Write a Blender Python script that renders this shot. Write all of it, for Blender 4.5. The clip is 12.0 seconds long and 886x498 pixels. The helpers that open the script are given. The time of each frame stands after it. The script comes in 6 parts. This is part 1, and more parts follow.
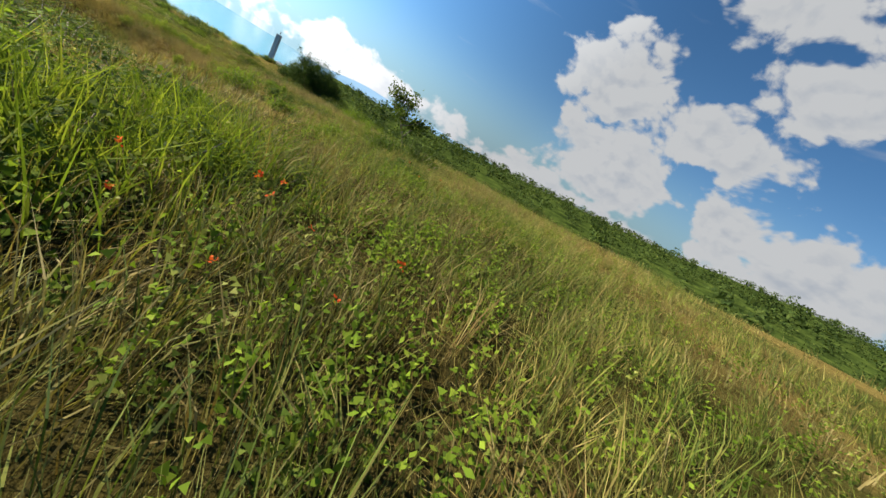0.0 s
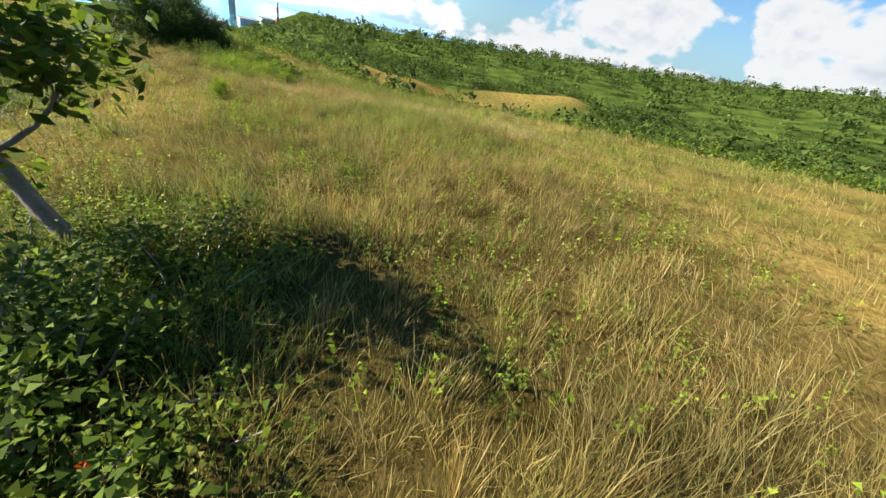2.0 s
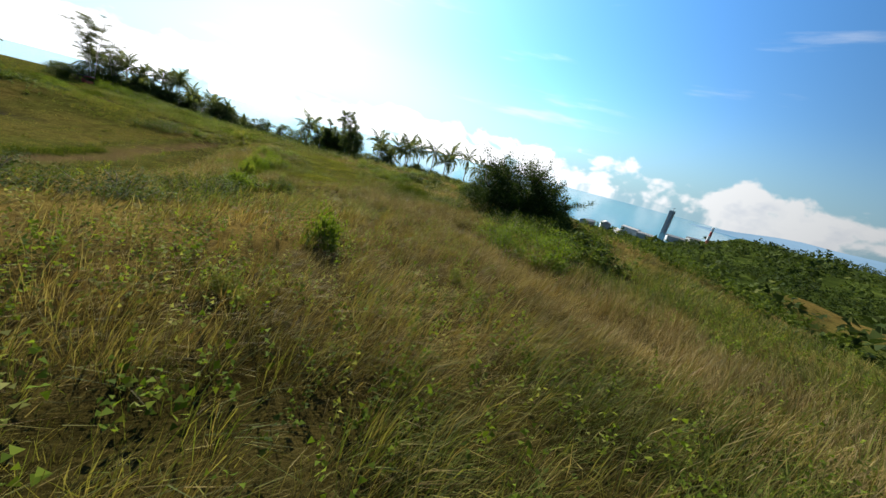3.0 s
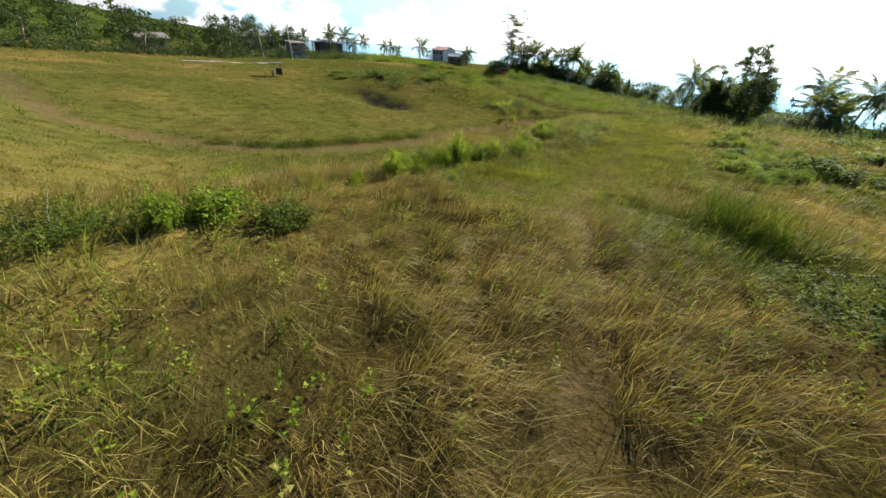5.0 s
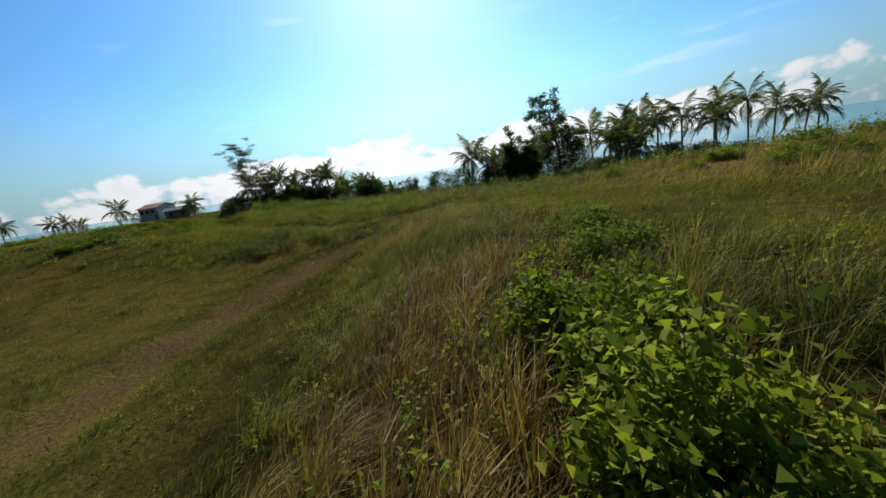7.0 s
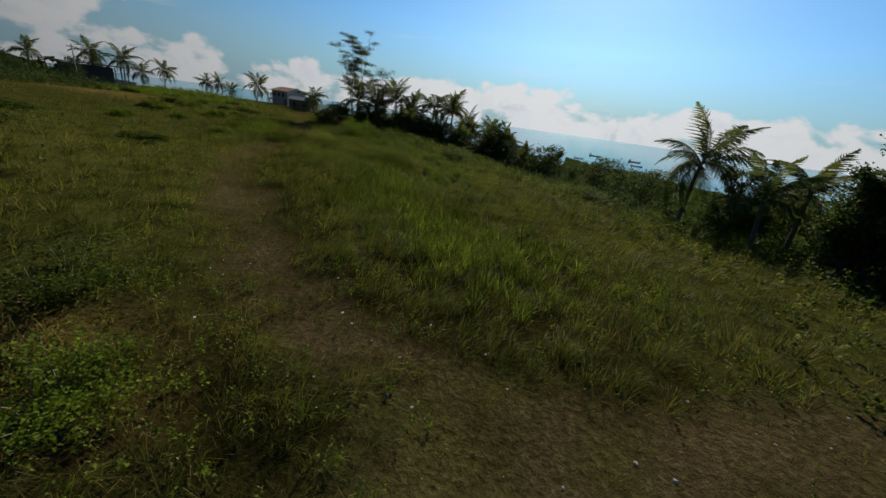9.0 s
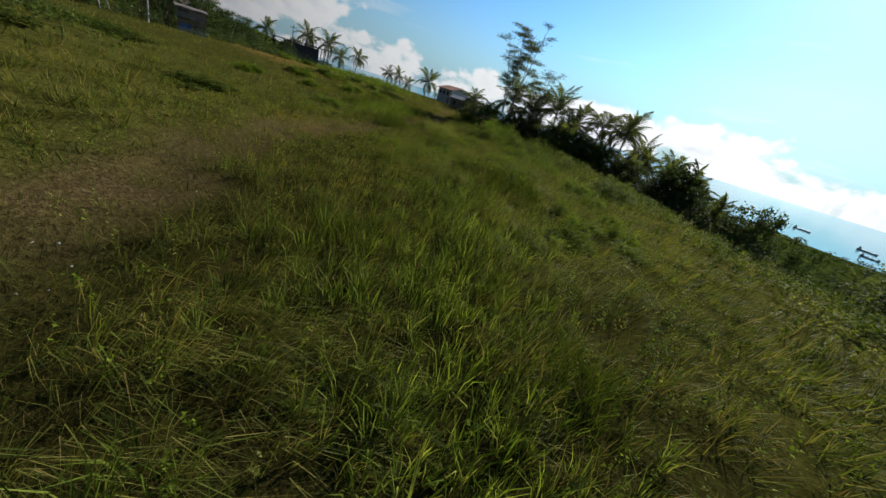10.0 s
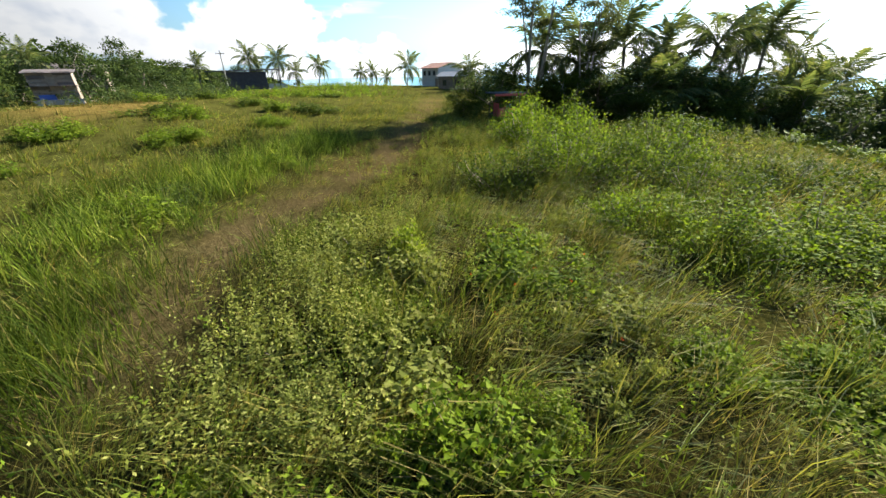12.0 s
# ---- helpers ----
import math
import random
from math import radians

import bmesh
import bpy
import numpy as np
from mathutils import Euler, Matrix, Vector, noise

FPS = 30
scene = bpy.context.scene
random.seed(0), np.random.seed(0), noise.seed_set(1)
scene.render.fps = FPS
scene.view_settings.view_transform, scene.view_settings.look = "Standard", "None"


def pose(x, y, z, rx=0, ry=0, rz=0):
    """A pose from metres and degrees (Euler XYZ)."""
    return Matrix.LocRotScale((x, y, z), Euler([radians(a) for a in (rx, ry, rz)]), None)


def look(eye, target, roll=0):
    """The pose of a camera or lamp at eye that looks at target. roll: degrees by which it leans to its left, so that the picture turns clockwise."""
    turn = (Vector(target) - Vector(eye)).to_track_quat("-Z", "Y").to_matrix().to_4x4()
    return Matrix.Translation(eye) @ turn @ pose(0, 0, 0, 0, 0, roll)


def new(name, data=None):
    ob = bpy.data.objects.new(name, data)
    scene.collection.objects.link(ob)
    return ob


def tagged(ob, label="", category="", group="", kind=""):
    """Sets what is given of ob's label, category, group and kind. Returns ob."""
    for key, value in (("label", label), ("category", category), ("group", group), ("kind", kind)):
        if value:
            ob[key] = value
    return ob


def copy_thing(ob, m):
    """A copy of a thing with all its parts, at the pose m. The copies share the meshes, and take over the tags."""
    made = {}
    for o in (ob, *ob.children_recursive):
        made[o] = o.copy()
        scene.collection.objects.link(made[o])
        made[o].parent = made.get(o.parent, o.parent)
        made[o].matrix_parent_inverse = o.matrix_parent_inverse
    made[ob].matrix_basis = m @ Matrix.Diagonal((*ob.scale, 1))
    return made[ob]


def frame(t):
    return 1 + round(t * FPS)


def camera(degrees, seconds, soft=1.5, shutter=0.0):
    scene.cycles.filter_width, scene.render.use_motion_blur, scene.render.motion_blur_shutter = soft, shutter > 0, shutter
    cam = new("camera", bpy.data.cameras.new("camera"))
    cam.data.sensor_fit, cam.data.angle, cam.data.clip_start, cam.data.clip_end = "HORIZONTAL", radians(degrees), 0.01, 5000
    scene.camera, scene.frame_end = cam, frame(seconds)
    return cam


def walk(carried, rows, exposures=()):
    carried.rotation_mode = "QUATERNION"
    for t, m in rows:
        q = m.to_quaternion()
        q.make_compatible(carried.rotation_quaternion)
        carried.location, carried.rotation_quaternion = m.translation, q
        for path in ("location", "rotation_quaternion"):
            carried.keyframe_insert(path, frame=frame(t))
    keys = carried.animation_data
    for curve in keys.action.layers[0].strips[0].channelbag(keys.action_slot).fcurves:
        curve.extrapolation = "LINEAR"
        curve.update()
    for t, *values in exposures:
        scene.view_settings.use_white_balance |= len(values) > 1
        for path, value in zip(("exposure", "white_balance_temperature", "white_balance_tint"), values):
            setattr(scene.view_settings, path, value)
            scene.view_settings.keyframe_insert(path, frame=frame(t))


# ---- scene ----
import itertools
cam = camera(104.0, 12.0, soft=1.5)
PATH = [
    (0.0, (-25.12, -47.90, 5.42), (-15.49, -48.35, 2.76), 31.84),
    (0.5, (-21.30, -49.65, 5.73), (-12.25, -48.17, 1.73), 26.20),
    (1.0, (-17.38, -49.69, 6.24), (-8.41, -48.33, 2.02), 25.10),
    (1.5, (-12.76, -48.31, 6.43), (-4.13, -48.39, 1.37), 20.38),
    (2.0, (-7.66, -47.42, 5.95), (0.94, -47.60, 0.85), 14.33),
    (2.5, (-1.74, -46.36, 5.06), (6.86, -42.91, 1.28), 13.28),
    (3.0, (4.38, -44.90, 4.64), (8.65, -36.26, 1.98), 14.94),
    (3.3, (7.25, -43.08, 4.03), (8.43, -33.55, 1.23), 14.91),
    (3.5, (8.65, -41.79, 3.87), (8.02, -32.28, 0.85), 11.23),
    (3.7, (10.21, -40.76, 3.51), (8.16, -31.39, 0.67), 7.99),
    (5.3, (10.10, -30.75, 4.99), (5.30, -23.92, -0.51), 3.45),
    (5.5, (9.03, -28.61, 4.88), (4.24, -21.86, -0.73), 3.05),
    (6.0, (6.76, -24.49, 3.73), (2.40, -16.93, -1.15), -2.00),
    (6.5, (3.77, -18.85, 2.39), (1.84, -9.65, -1.02), -12.11),
    (6.7, (2.73, -16.91, 2.13), (2.10, -7.29, -0.51), -13.05),
    (8.3, (-0.30, -1.69, 2.61), (-0.26, 8.12, 0.68), 0.48),
    (8.5, (-0.30, 0.42, 2.89), (-0.64, 10.11, 0.44), 1.51),
    (9.0, (-0.64, 5.75, 3.10), (-3.42, 14.64, -0.53), 7.94),
    (9.5, (-1.49, 10.53, 2.84), (-6.27, 18.22, -1.40), 19.94),
    (10.0, (-4.04, 15.13, 2.19), (-9.81, 22.24, -1.82), 17.03),
    (10.5, (-7.61, 18.89, 2.08), (-13.69, 25.89, -1.66), 3.59),
    (11.0, (-11.63, 23.14, 2.20), (-17.54, 30.28, -1.57), -5.29),
    (11.5, (-15.57, 27.94, 2.16), (-21.58, 34.69, -2.11), -2.61),
    (12.0, (-19.67, 32.86, 2.01), (-26.02, 39.11, -2.54), -1.06),
]
EXPOSURES = [(0.0, 1.75), (0.5, 2.05), (1.0, 2.15), (1.5, 2.2), (2.0, 2.45), (2.5, 2.1), (3.0, 1.2), (3.5, 0.68), (3.7, 0.8), (5.3, 2.0), (6.0, 2.25), (6.7, 1.2), (8.3, -0.7), (8.7, -0.5), (9.2, 0.25), (9.5, 0.4), (10.0, 0.6), (10.5, 0.98), (11.0, 1.4), (11.5, 1.6), (12.0, 2.15)]
walk(cam, [(t, look(eye, target, roll)) for t, eye, target, roll in PATH], EXPOSURES)

# ---- sky and sun ----
SUN_UP, SUN_AZ = 31.0, 0.0   # degrees above the horizon; 0 is straight along +y
world = bpy.data.worlds.new("sky")
scene.world = world
world.use_nodes = True


def sky_nodes():
    nt = world.node_tree
    nt.nodes.clear()
    N, L = nt.nodes.new, nt.links.new

    def math_node(op, a, b=None, c=None, clamp=False):
        n = N("ShaderNodeMath")
        n.operation, n.use_clamp = op, clamp
        for k, v in enumerate((a, b, c)):
            if v is None:
                continue
            if isinstance(v, (int, float)):
                n.inputs[k].default_value = v
            else:
                L(v, n.inputs[k])
        return n.outputs[0]

    def smooth(v, lo, hi):
        n = N("ShaderNodeMapRange")
        n.interpolation_type = "SMOOTHSTEP"
        L(v, n.inputs[0])
        n.inputs[1].default_value, n.inputs[2].default_value = lo, hi
        return n.outputs[0]

    tc = N("ShaderNodeTexCoord")
    sep = N("ShaderNodeSeparateXYZ")
    L(tc.outputs["Generated"], sep.inputs[0])
    up = math_node("MAXIMUM", sep.outputs[2], 0.004)
    comb = N("ShaderNodeCombineXYZ")
    L(sep.outputs[0], comb.inputs[0])
    L(sep.outputs[1], comb.inputs[1])
    L(up, comb.inputs[2])
    sky = N("ShaderNodeTexSky")
    sky.sky_type, sky.sun_disc = "NISHITA", False
    sky.sun_elevation, sky.sun_rotation = radians(SUN_UP), radians(SUN_AZ)
    sky.altitude, sky.air_density, sky.dust_density, sky.ozone_density = 100, 1.0, 0.3, 3.0
    L(comb.outputs[0], sky.inputs[0])
    # azimuth to the left of +y, in radians
    az = math_node("ARCTAN2", math_node("MULTIPLY", sep.outputs[0], -1.0), sep.outputs[1])
    el = math_node("ARCSINE", up)

    def billow(shift):
        """Heaped cloud noise, read at the direction moved by shift."""
        move = N("ShaderNodeMapping")
        L(comb.outputs[0], move.inputs[0])
        move.inputs["Location"].default_value, move.inputs["Scale"].default_value = shift, (1, 1, 1.45)
        n = N("ShaderNodeTexNoise")
        L(move.outputs[0], n.inputs["Vector"])
        n.inputs["Scale"].default_value, n.inputs["Detail"].default_value, n.inputs["Roughness"].default_value, n.inputs["Distortion"].default_value = 7.0, 9, 0.56, 0.35
        cells = N("ShaderNodeTexVoronoi")
        cells.feature = "SMOOTH_F1"
        L(move.outputs[0], cells.inputs["Vector"])
        cells.inputs["Scale"].default_value, cells.inputs["Detail"].default_value, cells.inputs["Roughness"].default_value, cells.inputs["Smoothness"].default_value = 15.0, 2.5, 0.55, 0.35
        return math_node("SUBTRACT", math_node("MULTIPLY_ADD", n.outputs[0], 1.55, -0.56), math_node("MULTIPLY", cells.outputs[0], 0.36))

    heap, sunlit = billow((0, 0, 0)), billow((0, 0.022, 0.024))
    # towering cumulus in the south-east: azimuth east of +y, height, half widths, all in degrees
    field = None
    for a0, e0, ra, re in CUMULUS:
        p = math_node("MULTIPLY_ADD", az, -1 / radians(ra), -a0 / ra)
        q = math_node("MULTIPLY_ADD", el, 1 / radians(re), -e0 / re)
        r = math_node("SQRT", math_node("ADD", math_node("MULTIPLY", p, p), math_node("MULTIPLY", q, q)))
        one = math_node("MAXIMUM", math_node("SUBTRACT", 1.0, r), -0.8)
        field = one if field is None else math_node("MAXIMUM", field, one)
    # a bank of cumulus low over the horizon, of uneven height
    tops = N("ShaderNodeTexNoise")
    tops.noise_dimensions = "1D"
    L(az, tops.inputs["W"])
    tops.inputs["Scale"].default_value, tops.inputs["Detail"].default_value = 4.2, 2
    bank = math_node("MULTIPLY", math_node("SUBTRACT", math_node("MULTIPLY_ADD", tops.outputs[0], radians(8.0), radians(0.8)), el), 1 / radians(4.2))
    bank = math_node("MINIMUM", math_node("MAXIMUM", bank, -0.8), 0.42)
    dens = math_node("MULTIPLY_ADD", math_node("MAXIMUM", field, bank), 0.72, heap)
    mask = smooth(dens, -0.05, 0.16)
    wisps = N("ShaderNodeMapping")
    L(comb.outputs[0], wisps.inputs[0])
    wisps.inputs["Scale"].default_value = (1.2, 1.2, 9)
    n2 = N("ShaderNodeTexNoise")
    L(wisps.outputs[0], n2.inputs["Vector"])
    n2.inputs["Scale"].default_value, n2.inputs["Detail"].default_value = 2.6, 7
    cirrus = math_node("MULTIPLY", smooth(n2.outputs[0], 0.6, 0.78), 0.35)
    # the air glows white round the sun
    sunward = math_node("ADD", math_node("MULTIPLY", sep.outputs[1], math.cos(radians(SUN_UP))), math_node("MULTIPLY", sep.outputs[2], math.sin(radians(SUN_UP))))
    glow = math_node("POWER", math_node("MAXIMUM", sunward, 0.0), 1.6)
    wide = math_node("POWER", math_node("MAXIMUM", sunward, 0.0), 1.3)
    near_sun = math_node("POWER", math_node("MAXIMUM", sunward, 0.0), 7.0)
    haze = math_node("MAXIMUM", math_node("MULTIPLY", smooth(up, 0.24, -0.02), 0.92), math_node("MULTIPLY", near_sun, 0.22))
    thick = math_node("MULTIPLY_ADD", math_node("SUBTRACT", sunlit, heap), 3.0, 0.16, clamp=True)
    thick = math_node("MULTIPLY", thick, smooth(dens, 0.05, 0.4))
    shade = N("ShaderNodeMix")
    shade.data_type = "RGBA"
    L(thick, shade.inputs["Factor"])
    shade.inputs["A"].default_value, shade.inputs["B"].default_value = (0.95, 0.975, 1.0, 1), (0.72, 0.78, 0.87, 1)
    bg, cl, hz = N("ShaderNodeBackground"), N("ShaderNodeBackground"), N("ShaderNodeBackground")
    vivid = N("ShaderNodeHueSaturation")
    vivid.inputs["Saturation"].default_value = 1.22
    L(sky.outputs[0], vivid.inputs["Color"])
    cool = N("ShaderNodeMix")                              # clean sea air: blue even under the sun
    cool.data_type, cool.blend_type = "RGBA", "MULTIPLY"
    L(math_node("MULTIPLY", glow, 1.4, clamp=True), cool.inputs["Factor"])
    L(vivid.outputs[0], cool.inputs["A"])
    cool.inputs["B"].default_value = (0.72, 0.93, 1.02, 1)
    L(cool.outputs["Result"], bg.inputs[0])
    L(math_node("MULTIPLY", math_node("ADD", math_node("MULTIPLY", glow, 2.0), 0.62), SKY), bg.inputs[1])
    L(shade.outputs["Result"], cl.inputs[0])
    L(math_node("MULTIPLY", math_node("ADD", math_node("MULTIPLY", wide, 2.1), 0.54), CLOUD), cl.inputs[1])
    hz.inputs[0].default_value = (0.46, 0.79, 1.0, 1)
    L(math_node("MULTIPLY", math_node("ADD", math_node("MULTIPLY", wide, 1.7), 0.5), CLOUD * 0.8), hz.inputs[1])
    m0, m1, m2 = N("ShaderNodeMixShader"), N("ShaderNodeMixShader"), N("ShaderNodeMixShader")
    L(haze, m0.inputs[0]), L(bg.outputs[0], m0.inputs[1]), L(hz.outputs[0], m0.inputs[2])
    L(cirrus, m1.inputs[0]), L(m0.outputs[0], m1.inputs[1]), L(cl.outputs[0], m1.inputs[2])
    L(mask, m2.inputs[0]), L(m1.outputs[0], m2.inputs[1]), L(cl.outputs[0], m2.inputs[2])
    out = N("ShaderNodeOutputWorld")
    L(m2.outputs[0], out.inputs[0])


SKY, CLOUD = 0.051, 0.32
CUMULUS = ((102, 18, 9, 9.5), (107, 9, 12, 8), (117, 17, 13, 5.5), (124.5, 8, 6, 7), (134, 6.5, 11, 7.5), (114, 32.5, 14, 6), (124, 25, 9, 5), (148, 13, 9, 9), (165, 20, 10, 8), (-88, 6, 15, 6.5), (-68, 6, 11, 5), (-77, 3, 15, 4))
sky_nodes()
sun = new("sun", bpy.data.lights.new("sun", "SUN"))
sun.data.energy, sun.data.angle, sun.data.color = 5.0, radians(0.6), (1.0, 0.935, 0.81)
sun.matrix_world = look((0, 0, 50), (0, 50 * -math.cos(radians(SUN_UP)), 50 - 50 * math.sin(radians(SUN_UP))))

# ---- noise and plan ----


def value_noise(x, y, seed=0):
    """Smooth noise from 0 to 1 on a plane, for arrays."""
    x, y = np.asarray(x, float), np.asarray(y, float)
    xi, yi = np.floor(x).astype(np.int64), np.floor(y).astype(np.int64)
    fx, fy = x - xi, y - yi
    fx, fy = fx * fx * (3 - 2 * fx), fy * fy * (3 - 2 * fy)

    def corner(a, b):
        h = (a * 374761393 + b * 668265263 + seed * 974634777) & 0x7FFFFFFF
        h = ((h ^ (h >> 13)) * 1274126177) & 0x7FFFFFFF
        return ((h ^ (h >> 16)) & 0xFFFF) / 65535.0

    top = corner(xi, yi) * (1 - fx) + corner(xi + 1, yi) * fx
    low = corner(xi, yi + 1) * (1 - fx) + corner(xi + 1, yi + 1) * fx
    return top * (1 - fy) + low * fy


def fbm(x, y, seed=0, octaves=4):
    total, amp, s = 0.0, 0.5, 0.0
    for k in range(octaves):
        total = total + amp * value_noise(x * 2.03 ** k + 17.3 * k, y * 2.03 ** k - 9.1 * k, seed + k)
        s, amp = s + amp, amp * 0.5
    return total / s


def step(v, lo, hi):
    u = np.clip((v - lo) / (np.asarray(hi) - lo), 0, 1)
    return u * u * (3 - 2 * u)


def soft_plus(v, w):
    return w * np.logaddexp(0, np.asarray(v, float) / w)


def near_line(x, y, line):
    """Distance to a broken line."""
    best = np.full(np.shape(x), 1e9)
    for (ax, ay), (bx, by) in zip(line, line[1:]):
        ux, uy = bx - ax, by - ay
        t = np.clip(((x - ax) * ux + (y - ay) * uy) / (ux * ux + uy * uy), 0, 1)
        best = np.minimum(best, np.hypot(x - ax - t * ux, y - ay - t * uy))
    return best


SPUR = [(84, -23), (92, -50), (96, -72)]
RIDGE_TRAIL = [(5.0, -23.3), (6.4, -24.0), (7.4, -23.4), (7.8, -21), (7.7, -17), (7.4, -11), (7, -6), (5, 2), (1.5, 8), (-0.7, 9)]
HOUSE_TRAIL = [(8.6, 14), (1.2, 9.3), (-6.5, 11), (-13.7, 16.8), (-19, 21.7), (-26, 32.7), (-32, 42), (-39, 50), (-55, 67), (-72, 82)]
LOW_TRAIL = [(-0.7, 8.4), (-3.9, 4), (-7, -4), (-7.5, -14), (-9, -21), (-14, -25.5), (-20, -29), (-40, -30)]
FOOTPATH = [(9.9, -42), (10.1, -38.6), (10.6, -35.8), (10.4, -32), (9.6, -28), (8.2, -24.6), (7.8, -22)]
CORRIDOR = [(-26, -47), (-17, -49), (-9, -48), (4, -45), (10.5, -40), (11.3, -33), (6.8, -24.5), (3, -17), (-0.3, -2), (-0.6, 6), (-4, 15), (-12, 23), (-20, 33), (-29, 43)]


DITCH = [(9.7, -23.7), (10.4, -24.4), (11.6, -24.5), (12.8, -24.8)]
TUSSOCKS = [(9.2, -24.8), (10.4, -22.9)]
STRAW = [(8.6, -38.6), (10.4, -39.8), (10.9, -42.2), (9.3, -45.6), (6.6, -48.8), (4.9, -50.5)]
FRESH = [(4.0, -22.8), (5.8, -22.7), (5.9, -17.5)]   # short bright turf beside the ridge trail
BANK = [(-1.6, -30), (0.2, -27), (1.2, -22), (1.0, -15), (1.6, -9)]   # long bleached grass above the hollow
SHORE_Y = (-400, -100, -60, -40, -20, 0, 20, 35, 50, 70, 100, 140, 260, 600)
SHORE_X = (110, 70, 44, 32, 30, 27, 17, 6, -11, -25, -41, -58, -118, -290)


def ground_height(x, y):
    x, y = np.asarray(x, float), np.asarray(y, float)
    # the plateau along the flight, and the meadow in the south that climbs to its own crest
    plateau = np.interp(y, (-44, -36, -25, -14, 0, 8, 40, 75, 110, 300), (2.9, 2.2, 1.0, 0.6, 0.15, -0.4, -1.2, -1.3, -1.6, -6))
    plateau = plateau + 0.055 * np.clip(x - 2, -8, 24) * step(y, -38, -22) * (1 - step(y, 8, 34))
    meadow = 3.4 - 0.093 * (y + 44) - np.where(x > -5, 0.045, 0.02) * (x + 5)
    z = plateau + (meadow - plateau) * (1 - step(y, -43, -31))
    # the bank west of the ridge trail and the mown hollow below it
    window = step(y, -38, -27) * (1 - step(y, -3, 12))
    z = z - 1.7 * window * (1 - step(x, -3.5, 2.2)) * (1 - 0.75 * step(-x, 20, 42))
    # mounds west of the trail, and the washed-out hole
    z = z + 1.5 * np.exp(-(((x + 30) / 11) ** 2 + ((y - 12) / 8) ** 2))
    z = z + 1.5 * np.exp(-(((x + 54) / 18) ** 2 + ((y - 40) / 20) ** 2))
    z = z + 0.8 * np.exp(-(((x + 100) / 30) ** 2 + ((y - 80) / 30) ** 2))
    z = z - 0.8 * np.exp(-(((x + 23) / 5) ** 2 + ((y + 0.5) / 2.0) ** 2))
    # the meadow drops into the valley in the south-east
    z = z - 0.13 * soft_plus(0.87 * x - 0.5 * (y + 46) - 15, 4) * (1 - step(y, -26, -12))
    z = z - 0.55 * np.exp(-((near_line(x, y, DITCH) / 0.6) ** 2)) - 0.45 * np.exp(-(((x + 21.5) / 0.55) ** 2 + ((y - 34.6) / 0.5) ** 2))
    # the fall beyond the houses in the north-west
    z = z - 0.2 * soft_plus(0.8 * y - 0.6 * x - 160, 4) * step(y, 45, 75)
    # the fall to the sea in the north-east
    d = x - np.interp(y, SHORE_Y, SHORE_X)
    z = z - np.interp(y, (-30, 20, 60, 85), (0.16, 0.28, 0.28, 0.45)) * soft_plus(d, 5)
    z = z + 0.30 * (fbm(x / 6, y / 6, 3) - 0.5) + 0.16 * (fbm(x / 1.3, y / 1.3, 8, 3) - 0.5)
    # far country: a valley in the south, then wooded hills; low hills in the west; a plain by the coast
    dx, dy = x + 8, y + 48
    far, turn = np.hypot(dx, dy), np.degrees(np.arctan2(dx, dy)) % 360
    start = np.interp(turn, (0, 40, 60, 240, 275, 300, 360), (220, 120, 75, 75, 110, 230, 220))
    crest = np.interp(turn, (0, 56, 60, 66, 82, 97, 113, 124, 131, 140, 180, 230, 270, 281, 294, 299, 305, 330, 360), (-44, -44, -24, -5, 6, 13, 22, 29, 36, 44, 50, 34, 24, 19, 7, 0, -25, -44, -44))
    climb = np.clip((far - start - 30) / np.interp(turn, (40, 56), (800, 300)), 0, 1)
    low = np.where((turn > 55) & (turn < 240), -6.0, -3.0) + (crest + 4) * climb ** 0.8
    low = low - (low + 46) * step(far, 430, 640) * (1 - step(turn, 104, 124)) * step(turn, 50, 57)
    low = low + step(far, 150, 500) * 8 * (fbm(x / 110, y / 110, 21) - 0.5)
    coast = np.where(turn < 180, 1 - step(turn, 45, 60), step(turn, 300, 335))
    low = low + (np.minimum(low, z) - low) * coast
    z = z + (low - z) * step(far, start, start + 45)
    # a tan spur of open field across the valley
    z = z + np.interp(y, (-75, -20), (7.0, 5.4)) * np.exp(-((near_line(x, y, SPUR) / 12) ** 2))
    z = np.maximum(z, -47.0 + 3 * fbm(x / 300, y / 300, 31))
    sink = np.maximum(step(x * 0.62 + y * 0.785, 560, 680) * step(-0.40 * x + 0.92 * y, 40, 160), step(0.8 * y - 0.6 * x, 430, 560) * step(turn, 280, 296))
    z = z * (1 - sink) - 60 * sink
    for line, w, depth in ((RIDGE_TRAIL, 0.9, 0.08), (HOUSE_TRAIL, 1.2, 0.12), (LOW_TRAIL, 0.9, 0.1), (FOOTPATH, 0.35, 0.16)):
        z = z - depth * (1 - step(near_line(x, y, line), w * 0.4, w * 1.6))
    return z


